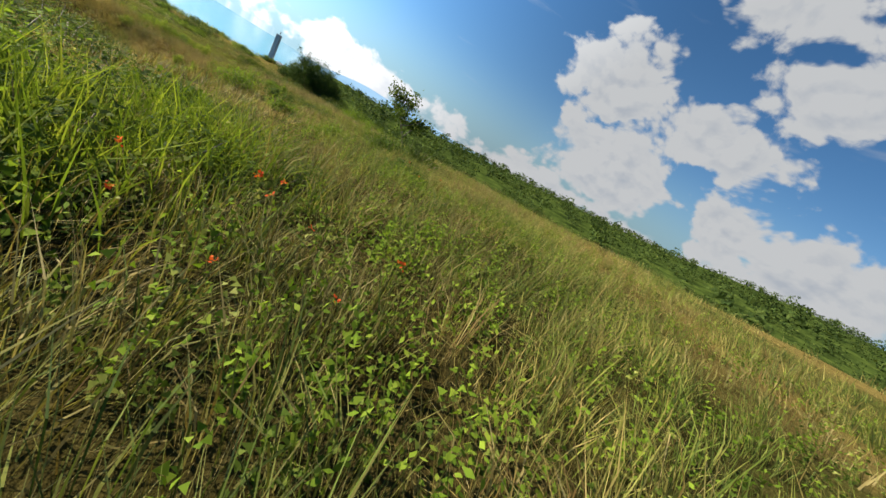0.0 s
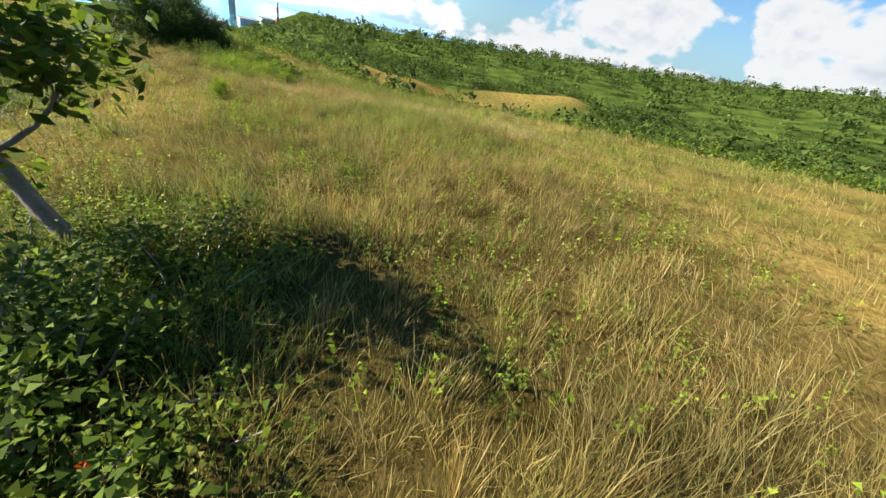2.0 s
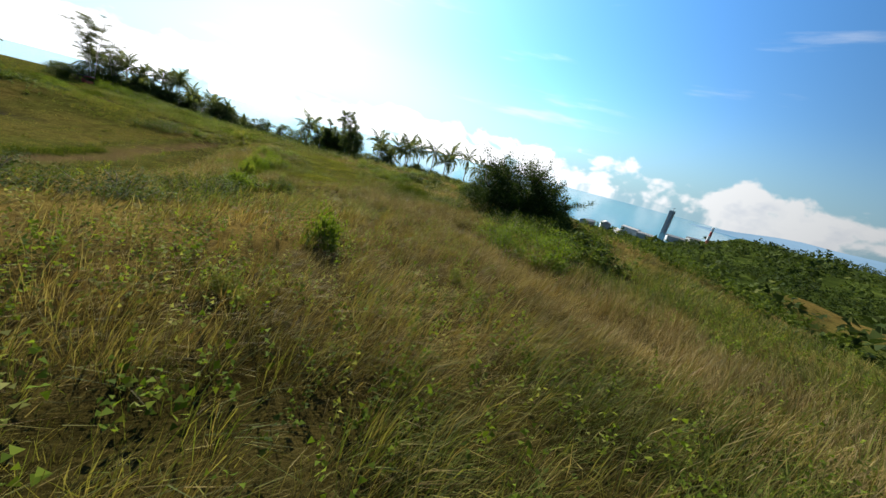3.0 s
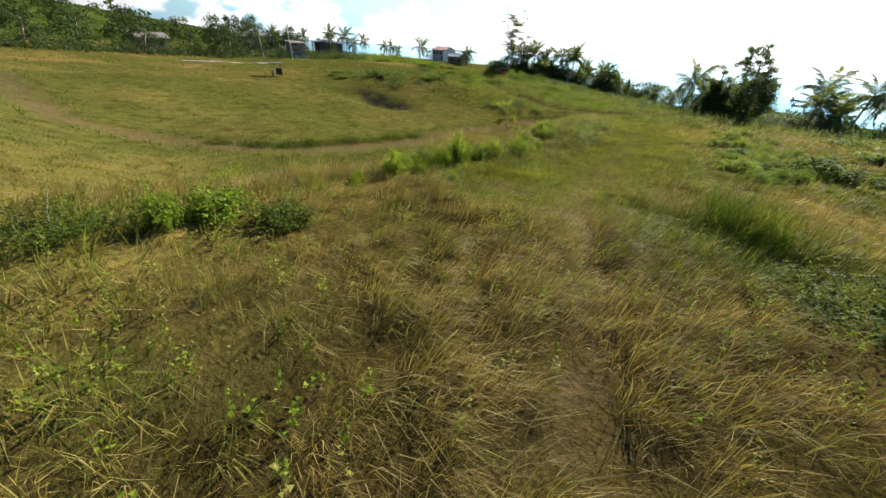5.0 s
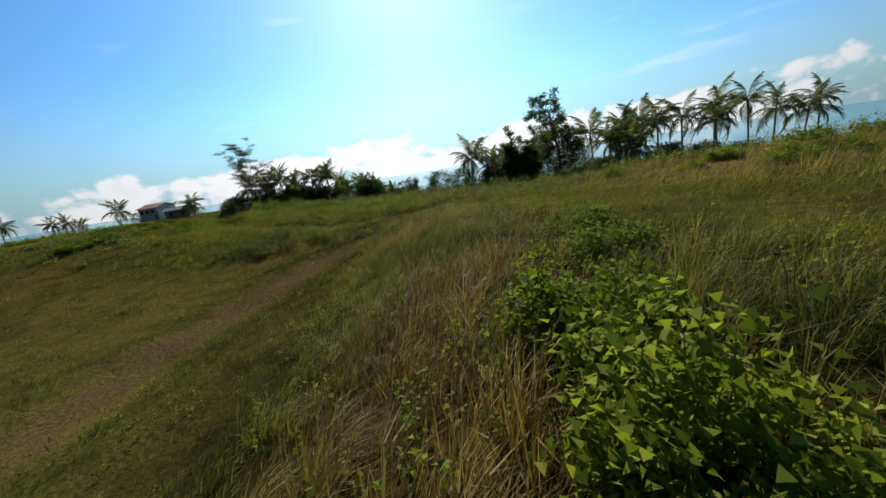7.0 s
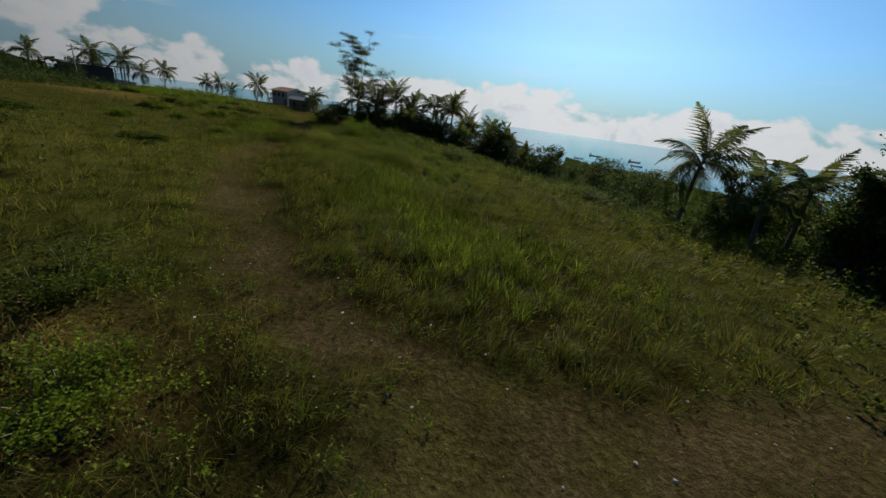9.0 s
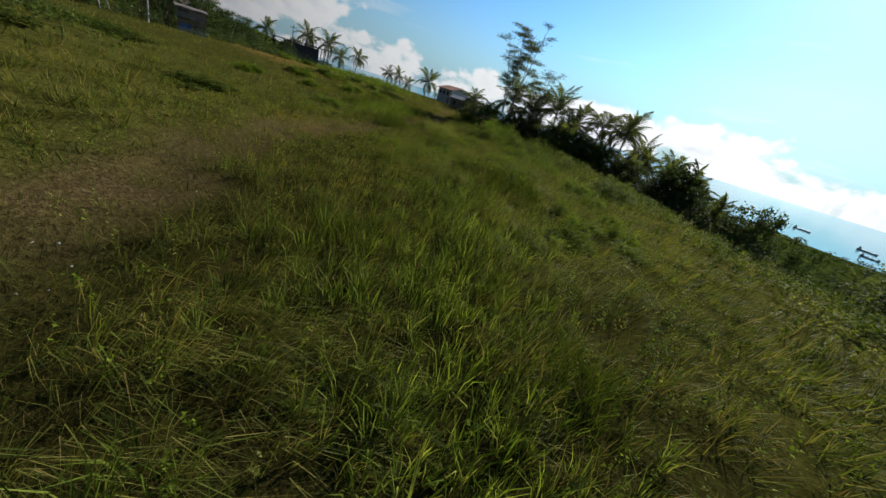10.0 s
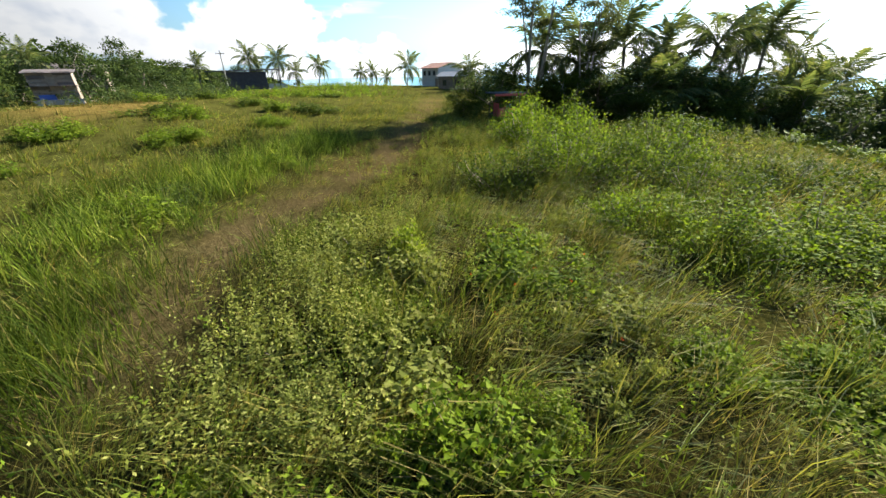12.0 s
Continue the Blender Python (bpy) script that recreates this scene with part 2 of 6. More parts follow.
def trail_wear(x, y):
    """How far the grass is worn away: 0 untouched, 1 bare."""
    w = np.zeros(np.shape(x))
    for line, half, most in ((RIDGE_TRAIL, 0.35, 0.5), (HOUSE_TRAIL, 1.0, 0.92), (LOW_TRAIL, 1.1, 0.9), (FOOTPATH, 0.32, 0.85)):
        d = near_line(x, y, line) + 1.4 * (fbm(x / 1.7, y / 1.7, 40, 3) - 0.5)
        if line is HOUSE_TRAIL:
            most = most * np.interp(x, (-24, -13), (0.85, 1.0))
        w = np.maximum(w, most * (1 - step(d, half * 0.3, half * 1.6)))
    return w * (0.45 + 0.55 * step(fbm(x / 0.9, y / 0.9, 44, 3), 0.3, 0.6))


def mown(x, y):
    """1 where the grass is kept short: the hollow below the bank, and along the ridge trail."""
    hollow = step(-x, 0.5, 3.5) * step(y, -40, -31) * (1 - step(y, 2, 9)) * (1 - step(-x, 44, 60))
    hollow = hollow * (1 - 0.75 * np.exp(-((near_line(x, y, LOW_TRAIL) - 1.9) / 0.5) ** 2))
    return np.maximum(hollow, np.maximum(0.95 * (1 - step(near_line(x, y, RIDGE_TRAIL), 1.2, 2.7)), 0.5 * (1 - step(near_line(x, y, FRESH), 0.8, 2.2))))


def dryness(x, y):
    """0: fresh green grass, 1: bleached seed heads."""
    d = fbm(x / 7.5, y / 7.5, 51) * 0.75 + fbm(x / 1.9, y / 1.9, 57) * 0.35
    d = d + 0.08 * (1 - step(near_line(x, y, FOOTPATH), 1.0, 3.5)) + 0.07 * (1 - step(near_line(x, y, [(-8, -49), (-3, -48), (1, -46.5)]), 1.5, 5)) + 0.05 * (1 - step(near_line(x, y, [(-3, -47), (6, -41), (12, -40)]), 1, 5))
    d = d + 0.30 * (1 - step(near_line(x, y, BANK), 0.6, 2.6))
    d = d + 0.3 * (1 - step(near_line(x, y, TUSSOCKS), 0.3, 1.3)) - 0.5 * (1 - step(near_line(x, y, DITCH), 0.6, 2.0)) - 0.26 * step(y, 4, 16) + (0.05 + 0.06 * step(x, -16, -9) * (1 - step(x, -4, 2))) * (1 - step(y, -40, -32)) + 0.16 * (1 - step(near_line(x, y, STRAW), 0.6, 2.2)) + 0.05 * step(x, 2, 4) * step(y, -34, -28) * (1 - step(y, -26, -22)) + 0.06 * step(x, 8.6, 10) * step(y, -24, -20) * (1 - step(y, 0, 8)) - 0.4 * np.exp(-((near_line(x, y, LOW_TRAIL) - 1.9) / 0.6) ** 2) + 0.05 * step(-x, 2, 6) * (1 - step(y, 0, 8)) * step(y, -38, -30) 
    d = d - 0.22 * (1 - step(near_line(x, y, FRESH), 0.8, 2.2)) + 0.22 * (1 - step(near_line(x, y, [(-19.6, 38.4), (-18.4, 39.4)]), 0.8, 2.4)) + 0.16 * (1 - step(near_line(x, y, HOUSE_TRAIL), 0.8, 2.6)) * step(y, 10, 16)
    d = step(d, 0.475, 0.83) * (1 - 0.6 * mown(x, y))
    d = np.maximum(d, 0.95 * np.exp(-(((x + 57) / 11) ** 2 + ((y - 34) / 4.5) ** 2) ** 2))
    return np.maximum(d, 1 - step(near_line(x, y, SPUR), 4, 9))


# ---- materials ----


def material(name):
    m = bpy.data.materials.new(name)
    m.use_nodes = True
    m.node_tree.nodes.clear()
    return m, m.node_tree.nodes.new, m.node_tree.links.new


def ramp(N, L, fac, stops):
    n = N("ShaderNodeValToRGB")
    els = n.color_ramp.elements
    while len(els) < len(stops):
        els.new(0.5)
    for e, (p, c) in zip(els, stops):
        e.position, e.color = p, (*c, 1)
    L(fac, n.inputs[0])
    return n.outputs[0]


def mix_color(N, L, fac, a, b, blend="MIX"):
    n = N("ShaderNodeMix")
    n.data_type, n.blend_type = "RGBA", blend
    for key, v in (("Factor", fac), ("A", a), ("B", b)):
        if isinstance(v, (int, float)):
            n.inputs[key].default_value = v
        elif isinstance(v, tuple):
            n.inputs[key].default_value = (*v, 1)
        else:
            L(v, n.inputs[key])
    return n.outputs["Result"]


def noise_fac(N, L, scale, detail=4, rough=0.55, coords="Object"):
    tc, n = N("ShaderNodeTexCoord"), N("ShaderNodeTexNoise")
    L(tc.outputs[coords], n.inputs["Vector"])
    n.inputs["Scale"].default_value, n.inputs["Detail"].default_value, n.inputs["Roughness"].default_value = scale, detail, rough
    return n.outputs[0]


def leafy(name, stops, dry_stops=None, through_light=0.45, patch=0.35, gloss=0.04):
    """Thin leaves and blades: coloured piece by piece, with patches, and light through them."""
    m, N, L = material(name)
    geo = N("ShaderNodeNewGeometry")
    col = ramp(N, L, geo.outputs["Random Per Island"], stops)
    if dry_stops:
        at = N("ShaderNodeAttribute")
        at.attribute_name = "dry"
        col = mix_color(N, L, at.outputs["Fac"], col, ramp(N, L, geo.outputs["Random Per Island"], dry_stops))
    tone = ramp(N, L, noise_fac(N, L, patch, 5), [(0.3, (0.29, 0.32, 0.28)), (0.5, (0.55, 0.55, 0.52)), (0.7, (0.80, 0.75, 0.67))])
    col = mix_color(N, L, 1.0, col, tone, "MULTIPLY")
    b = N("ShaderNodeBsdfPrincipled")
    L(col, b.inputs["Base Color"])
    b.inputs["Roughness"].default_value, b.inputs["Specular IOR Level"].default_value = 0.7, gloss
    t = N("ShaderNodeBsdfTranslucent")
    L(mix_color(N, L, 1.0, col, (1.18, 1.2, 0.75), "MULTIPLY"), t.inputs[0])
    mx, out = N("ShaderNodeMixShader"), N("ShaderNodeOutputMaterial")
    mx.inputs[0].default_value = through_light
    L(b.outputs[0], mx.inputs[1]), L(t.outputs[0], mx.inputs[2]), L(mx.outputs[0], out.inputs[0])
    return m


def plain(name, color, rough=0.7, metal=0.0, vary=0.25, scale=3.0, bump=0.2, bump_scale=30.0):
    """A worn solid surface: colour varied at two scales and fine relief."""
    m, N, L = material(name)
    lo, hi = tuple(c * (1 - vary) for c in color), tuple(min(1, c * (1 + vary)) for c in color)
    col = ramp(N, L, noise_fac(N, L, scale, 6), [(0.3, lo), (0.7, hi)])
    fine = noise_fac(N, L, bump_scale, 5)
    col = mix_color(N, L, 0.35, col, ramp(N, L, fine, [(0.35, lo), (0.65, hi)]))
    b, out, bp = N("ShaderNodeBsdfPrincipled"), N("ShaderNodeOutputMaterial"), N("ShaderNodeBump")
    L(col, b.inputs["Base Color"])
    b.inputs["Roughness"].default_value, b.inputs["Metallic"].default_value = rough, metal
    bp.inputs["Strength"].default_value, bp.inputs["Distance"].default_value = bump, 0.02
    L(fine, bp.inputs["Height"]), L(bp.outputs[0], b.inputs["Normal"]), L(b.outputs[0], out.inputs[0])
    return m


GREEN = [(0.0, (0.045, 0.068, 0.012)), (0.35, (0.115, 0.16, 0.022)), (0.7, (0.22, 0.265, 0.042)), (0.88, (0.32, 0.30, 0.06)), (1.0, (0.38, 0.27, 0.09))]
DRY = [(0.0, (0.15, 0.085, 0.026)), (0.4, (0.26, 0.175, 0.052)), (0.75, (0.38, 0.28, 0.095)), (1.0, (0.49, 0.39, 0.17))]
HERB = [(0.0, (0.10, 0.16, 0.014)), (0.5, (0.18, 0.265, 0.022)), (1.0, (0.30, 0.38, 0.042))]
DARK = [(0.0, (0.06, 0.09, 0.026)), (0.5, (0.12, 0.17, 0.045)), (1.0, (0.25, 0.30, 0.085))]
M_GRASS = leafy("grass_blades", GREEN, DRY, 0.38, 0.55, 0.12)
M_TURF = leafy("trail_turf", [(0.0, (0.10, 0.13, 0.016)), (0.5, (0.25, 0.265, 0.03)), (1.0, (0.42, 0.385, 0.08))], None, 0.3, 0.6)
M_HERB = leafy("herb_leaves", HERB, None, 0.42, 0.6)
M_DARKLEAF = leafy("dark_leaves", DARK, None, 0.42, 0.4)
M_BUSH = leafy("bush_leaves", [(0.0, (0.055, 0.085, 0.012)), (0.5, (0.10, 0.15, 0.02)), (1.0, (0.19, 0.23, 0.04))], None, 0.42, 0.5)
M_YELLOWLEAF = leafy("yellow_green_leaves", [(0.0, (0.17, 0.21, 0.028)), (1.0, (0.46, 0.44, 0.07))], None, 0.45, 1.0)
M_PALM = leafy("palm_leaflets", [(0.0, (0.07, 0.10, 0.036)), (0.6, (0.15, 0.19, 0.062)), (1.0, (0.29, 0.30, 0.11))], None, 0.36, 0.5, 0.1)
M_BARK = plain("grey_bark", (0.16, 0.125, 0.09), 0.85, 0, 0.35, 5, 0.6, 40)


def ground_material():
    m, N, L = material("meadow_soil")
    dry, wear = N("ShaderNodeAttribute"), N("ShaderNodeAttribute")
    dry.attribute_name, wear.attribute_name = "dry", "wear"
    fine, mid, big = noise_fac(N, L, 9.0, 8, 0.65), noise_fac(N, L, 1.1, 6), noise_fac(N, L, 0.12, 5)
    green = ramp(N, L, fine, [(0.25, (0.030, 0.034, 0.008)), (0.5, (0.090, 0.092, 0.021)), (0.8, (0.185, 0.172, 0.047))])
    tan = ramp(N, L, fine, [(0.25, (0.085, 0.055, 0.016)), (0.55, (0.23, 0.165, 0.048)), (0.8, (0.36, 0.275, 0.09))])
    grass = mix_color(N, L, dry.outputs["Fac"], green, tan)
    sward = N("ShaderNodeAttribute")
    sward.attribute_name = "sward"          # how much of the ground the turf itself covers; elsewhere dead litter lies between the tufts, its colour darkened so that the gaps read as shade
    lay, straw_map, straw = N("ShaderNodeTexCoord"), N("ShaderNodeMapping"), N("ShaderNodeTexNoise")
    straw_map.inputs["Scale"].default_value, straw_map.inputs["Rotation"].default_value = (9, 90, 9), (0, 0, 0.7)
    straw.inputs["Scale"].default_value, straw.inputs["Detail"].default_value, straw.inputs["Distortion"].default_value = 1.0, 5, 1.2
    L(lay.outputs["Object"], straw_map.inputs[0]), L(straw_map.outputs[0], straw.inputs["Vector"])
    shaded_litter = ramp(N, L, straw.outputs[0], [(0.32, (0.010, 0.008, 0.003)), (0.5, (0.026, 0.021, 0.007)), (0.72, (0.085, 0.066, 0.024))])
    grass = mix_color(N, L, sward.outputs["Fac"], shaded_litter, grass)
    grass = mix_color(N, L, 1.0, grass, ramp(N, L, mid, [(0.32, (0.62, 0.60, 0.55)), (0.5, (1.0, 1.0, 1.0)), (0.68, (1.22, 1.16, 1.1))]), "MULTIPLY")
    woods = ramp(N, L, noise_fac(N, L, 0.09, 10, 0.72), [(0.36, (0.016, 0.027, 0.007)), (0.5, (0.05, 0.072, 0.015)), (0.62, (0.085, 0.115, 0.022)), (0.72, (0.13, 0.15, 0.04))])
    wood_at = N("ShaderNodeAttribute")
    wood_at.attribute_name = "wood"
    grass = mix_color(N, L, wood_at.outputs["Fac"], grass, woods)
    soil = ramp(N, L, fine, [(0.3, (0.06, 0.041, 0.018)), (0.55, (0.14, 0.10, 0.046)), (0.7, (0.23, 0.17, 0.085)), (0.82, (0.38, 0.31, 0.20))])
    col = mix_color(N, L, wear.outputs["Fac"], grass, soil)
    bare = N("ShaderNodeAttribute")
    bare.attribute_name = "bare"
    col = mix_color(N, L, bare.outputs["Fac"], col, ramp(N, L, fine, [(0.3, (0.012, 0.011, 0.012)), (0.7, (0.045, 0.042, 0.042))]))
    col = mix_color(N, L, 1.0, col, ramp(N, L, big, [(0.3, (0.46, 0.47, 0.46)), (0.7, (0.66, 0.64, 0.60))]), "MULTIPLY")
    b, out, bp = N("ShaderNodeBsdfPrincipled"), N("ShaderNodeOutputMaterial"), N("ShaderNodeBump")
    L(col, b.inputs["Base Color"])
    b.inputs["Roughness"].default_value, b.inputs["Specular IOR Level"].default_value = 1.0, 0.0
    bp.inputs["Strength"].default_value, bp.inputs["Distance"].default_value = 0.9, 0.08
    L(fine, bp.inputs["Height"]), L(bp.outputs[0], b.inputs["Normal"]), L(b.outputs[0], out.inputs[0])
    return m


def sea_material():
    m, N, L = material("sea_water")
    col = ramp(N, L, noise_fac(N, L, 0.004, 6), [(0.3, (0.035, 0.11, 0.17)), (0.7, (0.05, 0.135, 0.20))])
    deep, skin, out, bp, mx = N("ShaderNodeBsdfDiffuse"), N("ShaderNodeBsdfGlossy"), N("ShaderNodeOutputMaterial"), N("ShaderNodeBump"), N("ShaderNodeMixShader")
    L(col, deep.inputs[0])
    skin.inputs["Roughness"].default_value, skin.inputs["Color"].default_value = 0.08, (0.72, 0.93, 1.0, 1)
    graze = N("ShaderNodeFresnel")
    graze.inputs["IOR"].default_value = 1.33
    part_way = N("ShaderNodeMath")
    part_way.operation = "MULTIPLY"
    part_way.inputs[1].default_value = 0.85
    L(graze.outputs[0], part_way.inputs[0]), L(part_way.outputs[0], mx.inputs[0])
    bp.inputs["Strength"].default_value, bp.inputs["Distance"].default_value = 0.04, 1.0
    L(noise_fac(N, L, 0.25, 8, 0.7), bp.inputs["Height"]), L(bp.outputs[0], skin.inputs["Normal"])
    L(deep.outputs[0], mx.inputs[1]), L(skin.outputs[0], mx.inputs[2]), L(mx.outputs[0], out.inputs[0])
    return m


# ---- mesh helpers ----


def raw_mesh(name, verts, faces_flat, sizes, mat, smooth=False):
    """A mesh from numpy arrays: corner indices in one row, and the corner count of every face."""
    me = bpy.data.meshes.new(name)
    verts, faces_flat, sizes = np.asarray(verts, np.float32), np.asarray(faces_flat, np.int32), np.asarray(sizes, np.int32)
    me.vertices.add(len(verts))
    me.vertices.foreach_set("co", verts.ravel())
    me.loops.add(len(faces_flat))
    me.loops.foreach_set("vertex_index", faces_flat)
    me.polygons.add(len(sizes))
    me.polygons.foreach_set("loop_start", np.concatenate(([0], np.cumsum(sizes)[:-1])).astype(np.int32))
    me.polygons.foreach_set("loop_total", sizes)
    me.polygons.foreach_set("use_smooth", np.full(len(sizes), smooth))
    me.update(calc_edges=True)
    me.materials.append(mat)
    return me


def point_value(me, name, values):
    at = me.attributes.new(name, "FLOAT", "POINT")
    at.data.foreach_set("value", np.asarray(values, np.float32))


def part(name, me, parent, label="", mat=None):
    """Links a mesh (or a bmesh) as one object under a thing or a part."""
    if isinstance(me, bmesh.types.BMesh):
        bm, me = me, bpy.data.meshes.new(name)
        bm.to_mesh(me)
        bm.free()
    if mat:
        me.materials.append(mat)
    ob = new(name, me)
    ob.parent = parent
    return tagged(ob, label)


def grade(lo, hi, fine, coarse_lo, coarse_hi, growth=1.13):
    """Grid lines: even steps between lo and hi, growing ones out to the far ends."""
    mid = list(np.arange(lo, hi + 1e-6, fine))
    a, b, s = [lo], [hi], fine
    while a[-1] > coarse_lo or b[-1] < coarse_hi:
        s *= growth
        if a[-1] > coarse_lo:
            a.append(max(a[-1] - s, coarse_lo))
        if b[-1] < coarse_hi:
            b.append(min(b[-1] + s, coarse_hi))
    return np.array(a[:0:-1] + mid + b[1:])


# ---- ground and sea ----


def build_ground():
    gx, gy = grade(-44, 30, 0.5, -4600, 4600, 1.19), grade(-64, 60, 0.5, -4600, 4600, 1.19)
    X, Y = np.meshgrid(gx, gy)
    Z = ground_height(X, Y)
    nx, ny = len(gx), len(gy)
    i = np.arange(nx * ny).reshape(ny, nx)
    quads = np.stack([i[:-1, :-1], i[:-1, 1:], i[1:, 1:], i[1:, :-1]], -1).reshape(-1)
    me = raw_mesh("ground", np.stack([X, Y, Z], -1).reshape(-1, 3), quads, np.full((nx - 1) * (ny - 1), 4), ground_material(), True)
    x, y = X.ravel(), Y.ravel()
    point_value(me, "dry", dryness(x, y))
    point_value(me, "wear", trail_wear(x, y))
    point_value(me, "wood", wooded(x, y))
    point_value(me, "sward", np.maximum(step(near_line(x, y, CORRIDOR), 2.2, 8) * 0.78 + 0.22, np.maximum(0.5 * mown(x, y), 0.95 - 0.95 * step(np.minimum(near_line(x, y, RIDGE_TRAIL), near_line(x, y, FRESH)), 1.2, 2.6))))
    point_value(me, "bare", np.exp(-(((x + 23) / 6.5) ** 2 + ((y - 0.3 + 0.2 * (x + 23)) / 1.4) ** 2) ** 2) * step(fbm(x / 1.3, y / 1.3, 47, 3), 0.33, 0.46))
    return tagged(new("ground", me), "grassy hilltop meadow falling towards wooded slopes and the sea", "ground", kind="structure")


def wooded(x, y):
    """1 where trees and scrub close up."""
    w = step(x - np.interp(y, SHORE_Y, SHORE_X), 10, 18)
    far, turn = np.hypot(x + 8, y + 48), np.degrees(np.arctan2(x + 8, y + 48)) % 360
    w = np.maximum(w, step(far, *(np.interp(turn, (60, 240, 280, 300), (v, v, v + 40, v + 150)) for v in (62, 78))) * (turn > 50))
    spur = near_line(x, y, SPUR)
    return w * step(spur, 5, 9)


build_ground()
bm = bmesh.new()
bmesh.ops.create_grid(bm, x_segments=40, y_segments=40, size=4700)
sea_me = bpy.data.meshes.new("sea")
bm.to_mesh(sea_me)
bm.free()
sea_me.materials.append(sea_material())
sea = tagged(new("sea", sea_me), "calm blue sea under a hazy horizon", "sea", kind="structure")
sea.location.z = -48


def far_mountains():
    """A hazy blue range beyond the plain, nearly three kilometres off."""
    az = np.radians(np.arange(59.0, 152.0, 0.35))
    V, F = [], []
    crest = 6 + 44 * fbm(np.degrees(az) / 13, az * 0, 301, 4) + 20 * step(np.degrees(az), 70, 110)
    crest = -50 + (crest + 50) * step(np.degrees(az), 58, 72)
    for depth, share in ((0, -0.6), (150, 0.35), (330, 0.8), (480, 1.0), (700, 0.6)):
        r = 2700 + depth + 60 * fbm(np.degrees(az) / 3, az * 0 + depth, 305, 3)
        V.append(np.stack([-8 + r * np.sin(az), -48 + r * np.cos(az), -50 + (crest + 50) * max(share, 0) * (0.9 + 0.2 * fbm(np.degrees(az) / 4, az * 0 + depth / 90, 309, 3)) + min(share, 0) * 30], -1))
    n = len(az)
    i = np.arange(5 * n).reshape(5, n)
    F = np.stack([i[:-1, :-1], i[1:, :-1], i[1:, 1:], i[:-1, 1:]], -1).reshape(-1)
    # the haze of the air is put into the colour: the hills emit pale blue
    m, N, L = material("far_hills_haze_glow")
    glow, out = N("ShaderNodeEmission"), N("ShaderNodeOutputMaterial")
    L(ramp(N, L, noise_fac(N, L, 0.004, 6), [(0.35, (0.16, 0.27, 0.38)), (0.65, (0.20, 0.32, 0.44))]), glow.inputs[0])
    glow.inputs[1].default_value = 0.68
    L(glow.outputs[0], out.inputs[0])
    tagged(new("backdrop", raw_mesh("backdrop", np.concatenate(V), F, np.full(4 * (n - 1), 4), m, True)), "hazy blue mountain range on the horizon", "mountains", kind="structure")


far_mountains()

# ---- grass ----


def blades(x, y, h, w, lean_dir, lean, facing, near):
    """Blades on the ground: near ones widen and bend halfway up, others are straight."""
    n = len(x)
    z = ground_height(x, y) - 0.03
    base = np.stack([x, y, z], -1)
    side = np.stack([np.cos(facing), np.sin(facing), np.zeros(n)], -1) * (w / 2)[:, None]
    tilt = np.stack([np.cos(lean_dir), np.sin(lean_dir), np.zeros(n)], -1)
    top = base + tilt * (h * lean)[:, None] + np.array([0, 0, 1]) * (h * np.sqrt(np.clip(1 - 0.7 * lean ** 2, 0.1, 1)))[:, None]
    k = np.arange(n)[:, None]
    if near:
        mid = base + tilt * (h * lean * 0.3)[:, None] + np.array([0, 0, 1]) * (h * 0.52)[:, None]
        v = np.stack([base, mid + side, top, mid - side], 1).reshape(-1, 3)
        return v, (k * 4 + np.arange(4)).ravel(), np.full(n, 4), 4
    v = np.stack([base - side, base + side, top], 1).reshape(-1, 3)
    f = (k * 3 + np.array([0, 1, 2])).ravel()
    return v, f, np.full(n, 3), 3


def lush(x, y):
    """1 in the rank growth where the flight ends and along the bank."""
    end = step(y, 18, 27) * (1 - step(near_line(x, y, CORRIDOR), 5, 13)) * step(near_line(x, y, HOUSE_TRAIL), 1.2, 3.0)
    rest = np.minimum(near_line(x, y, BANK) * 0.7, np.minimum(near_line(x, y, TUSSOCKS), near_line(x, y, DITCH)))
    return np.maximum(end, 1 - step(rest, 0.4, 1.6))


def scatter(rng, count, box, chance):
    """Random places in a box, kept by chance(x, y)."""
    x, y = rng.uniform(box[0], box[1], count), rng.uniform(box[2], box[3], count)
    keep = rng.random(count) < chance(x, y)
    return x[keep], y[keep]


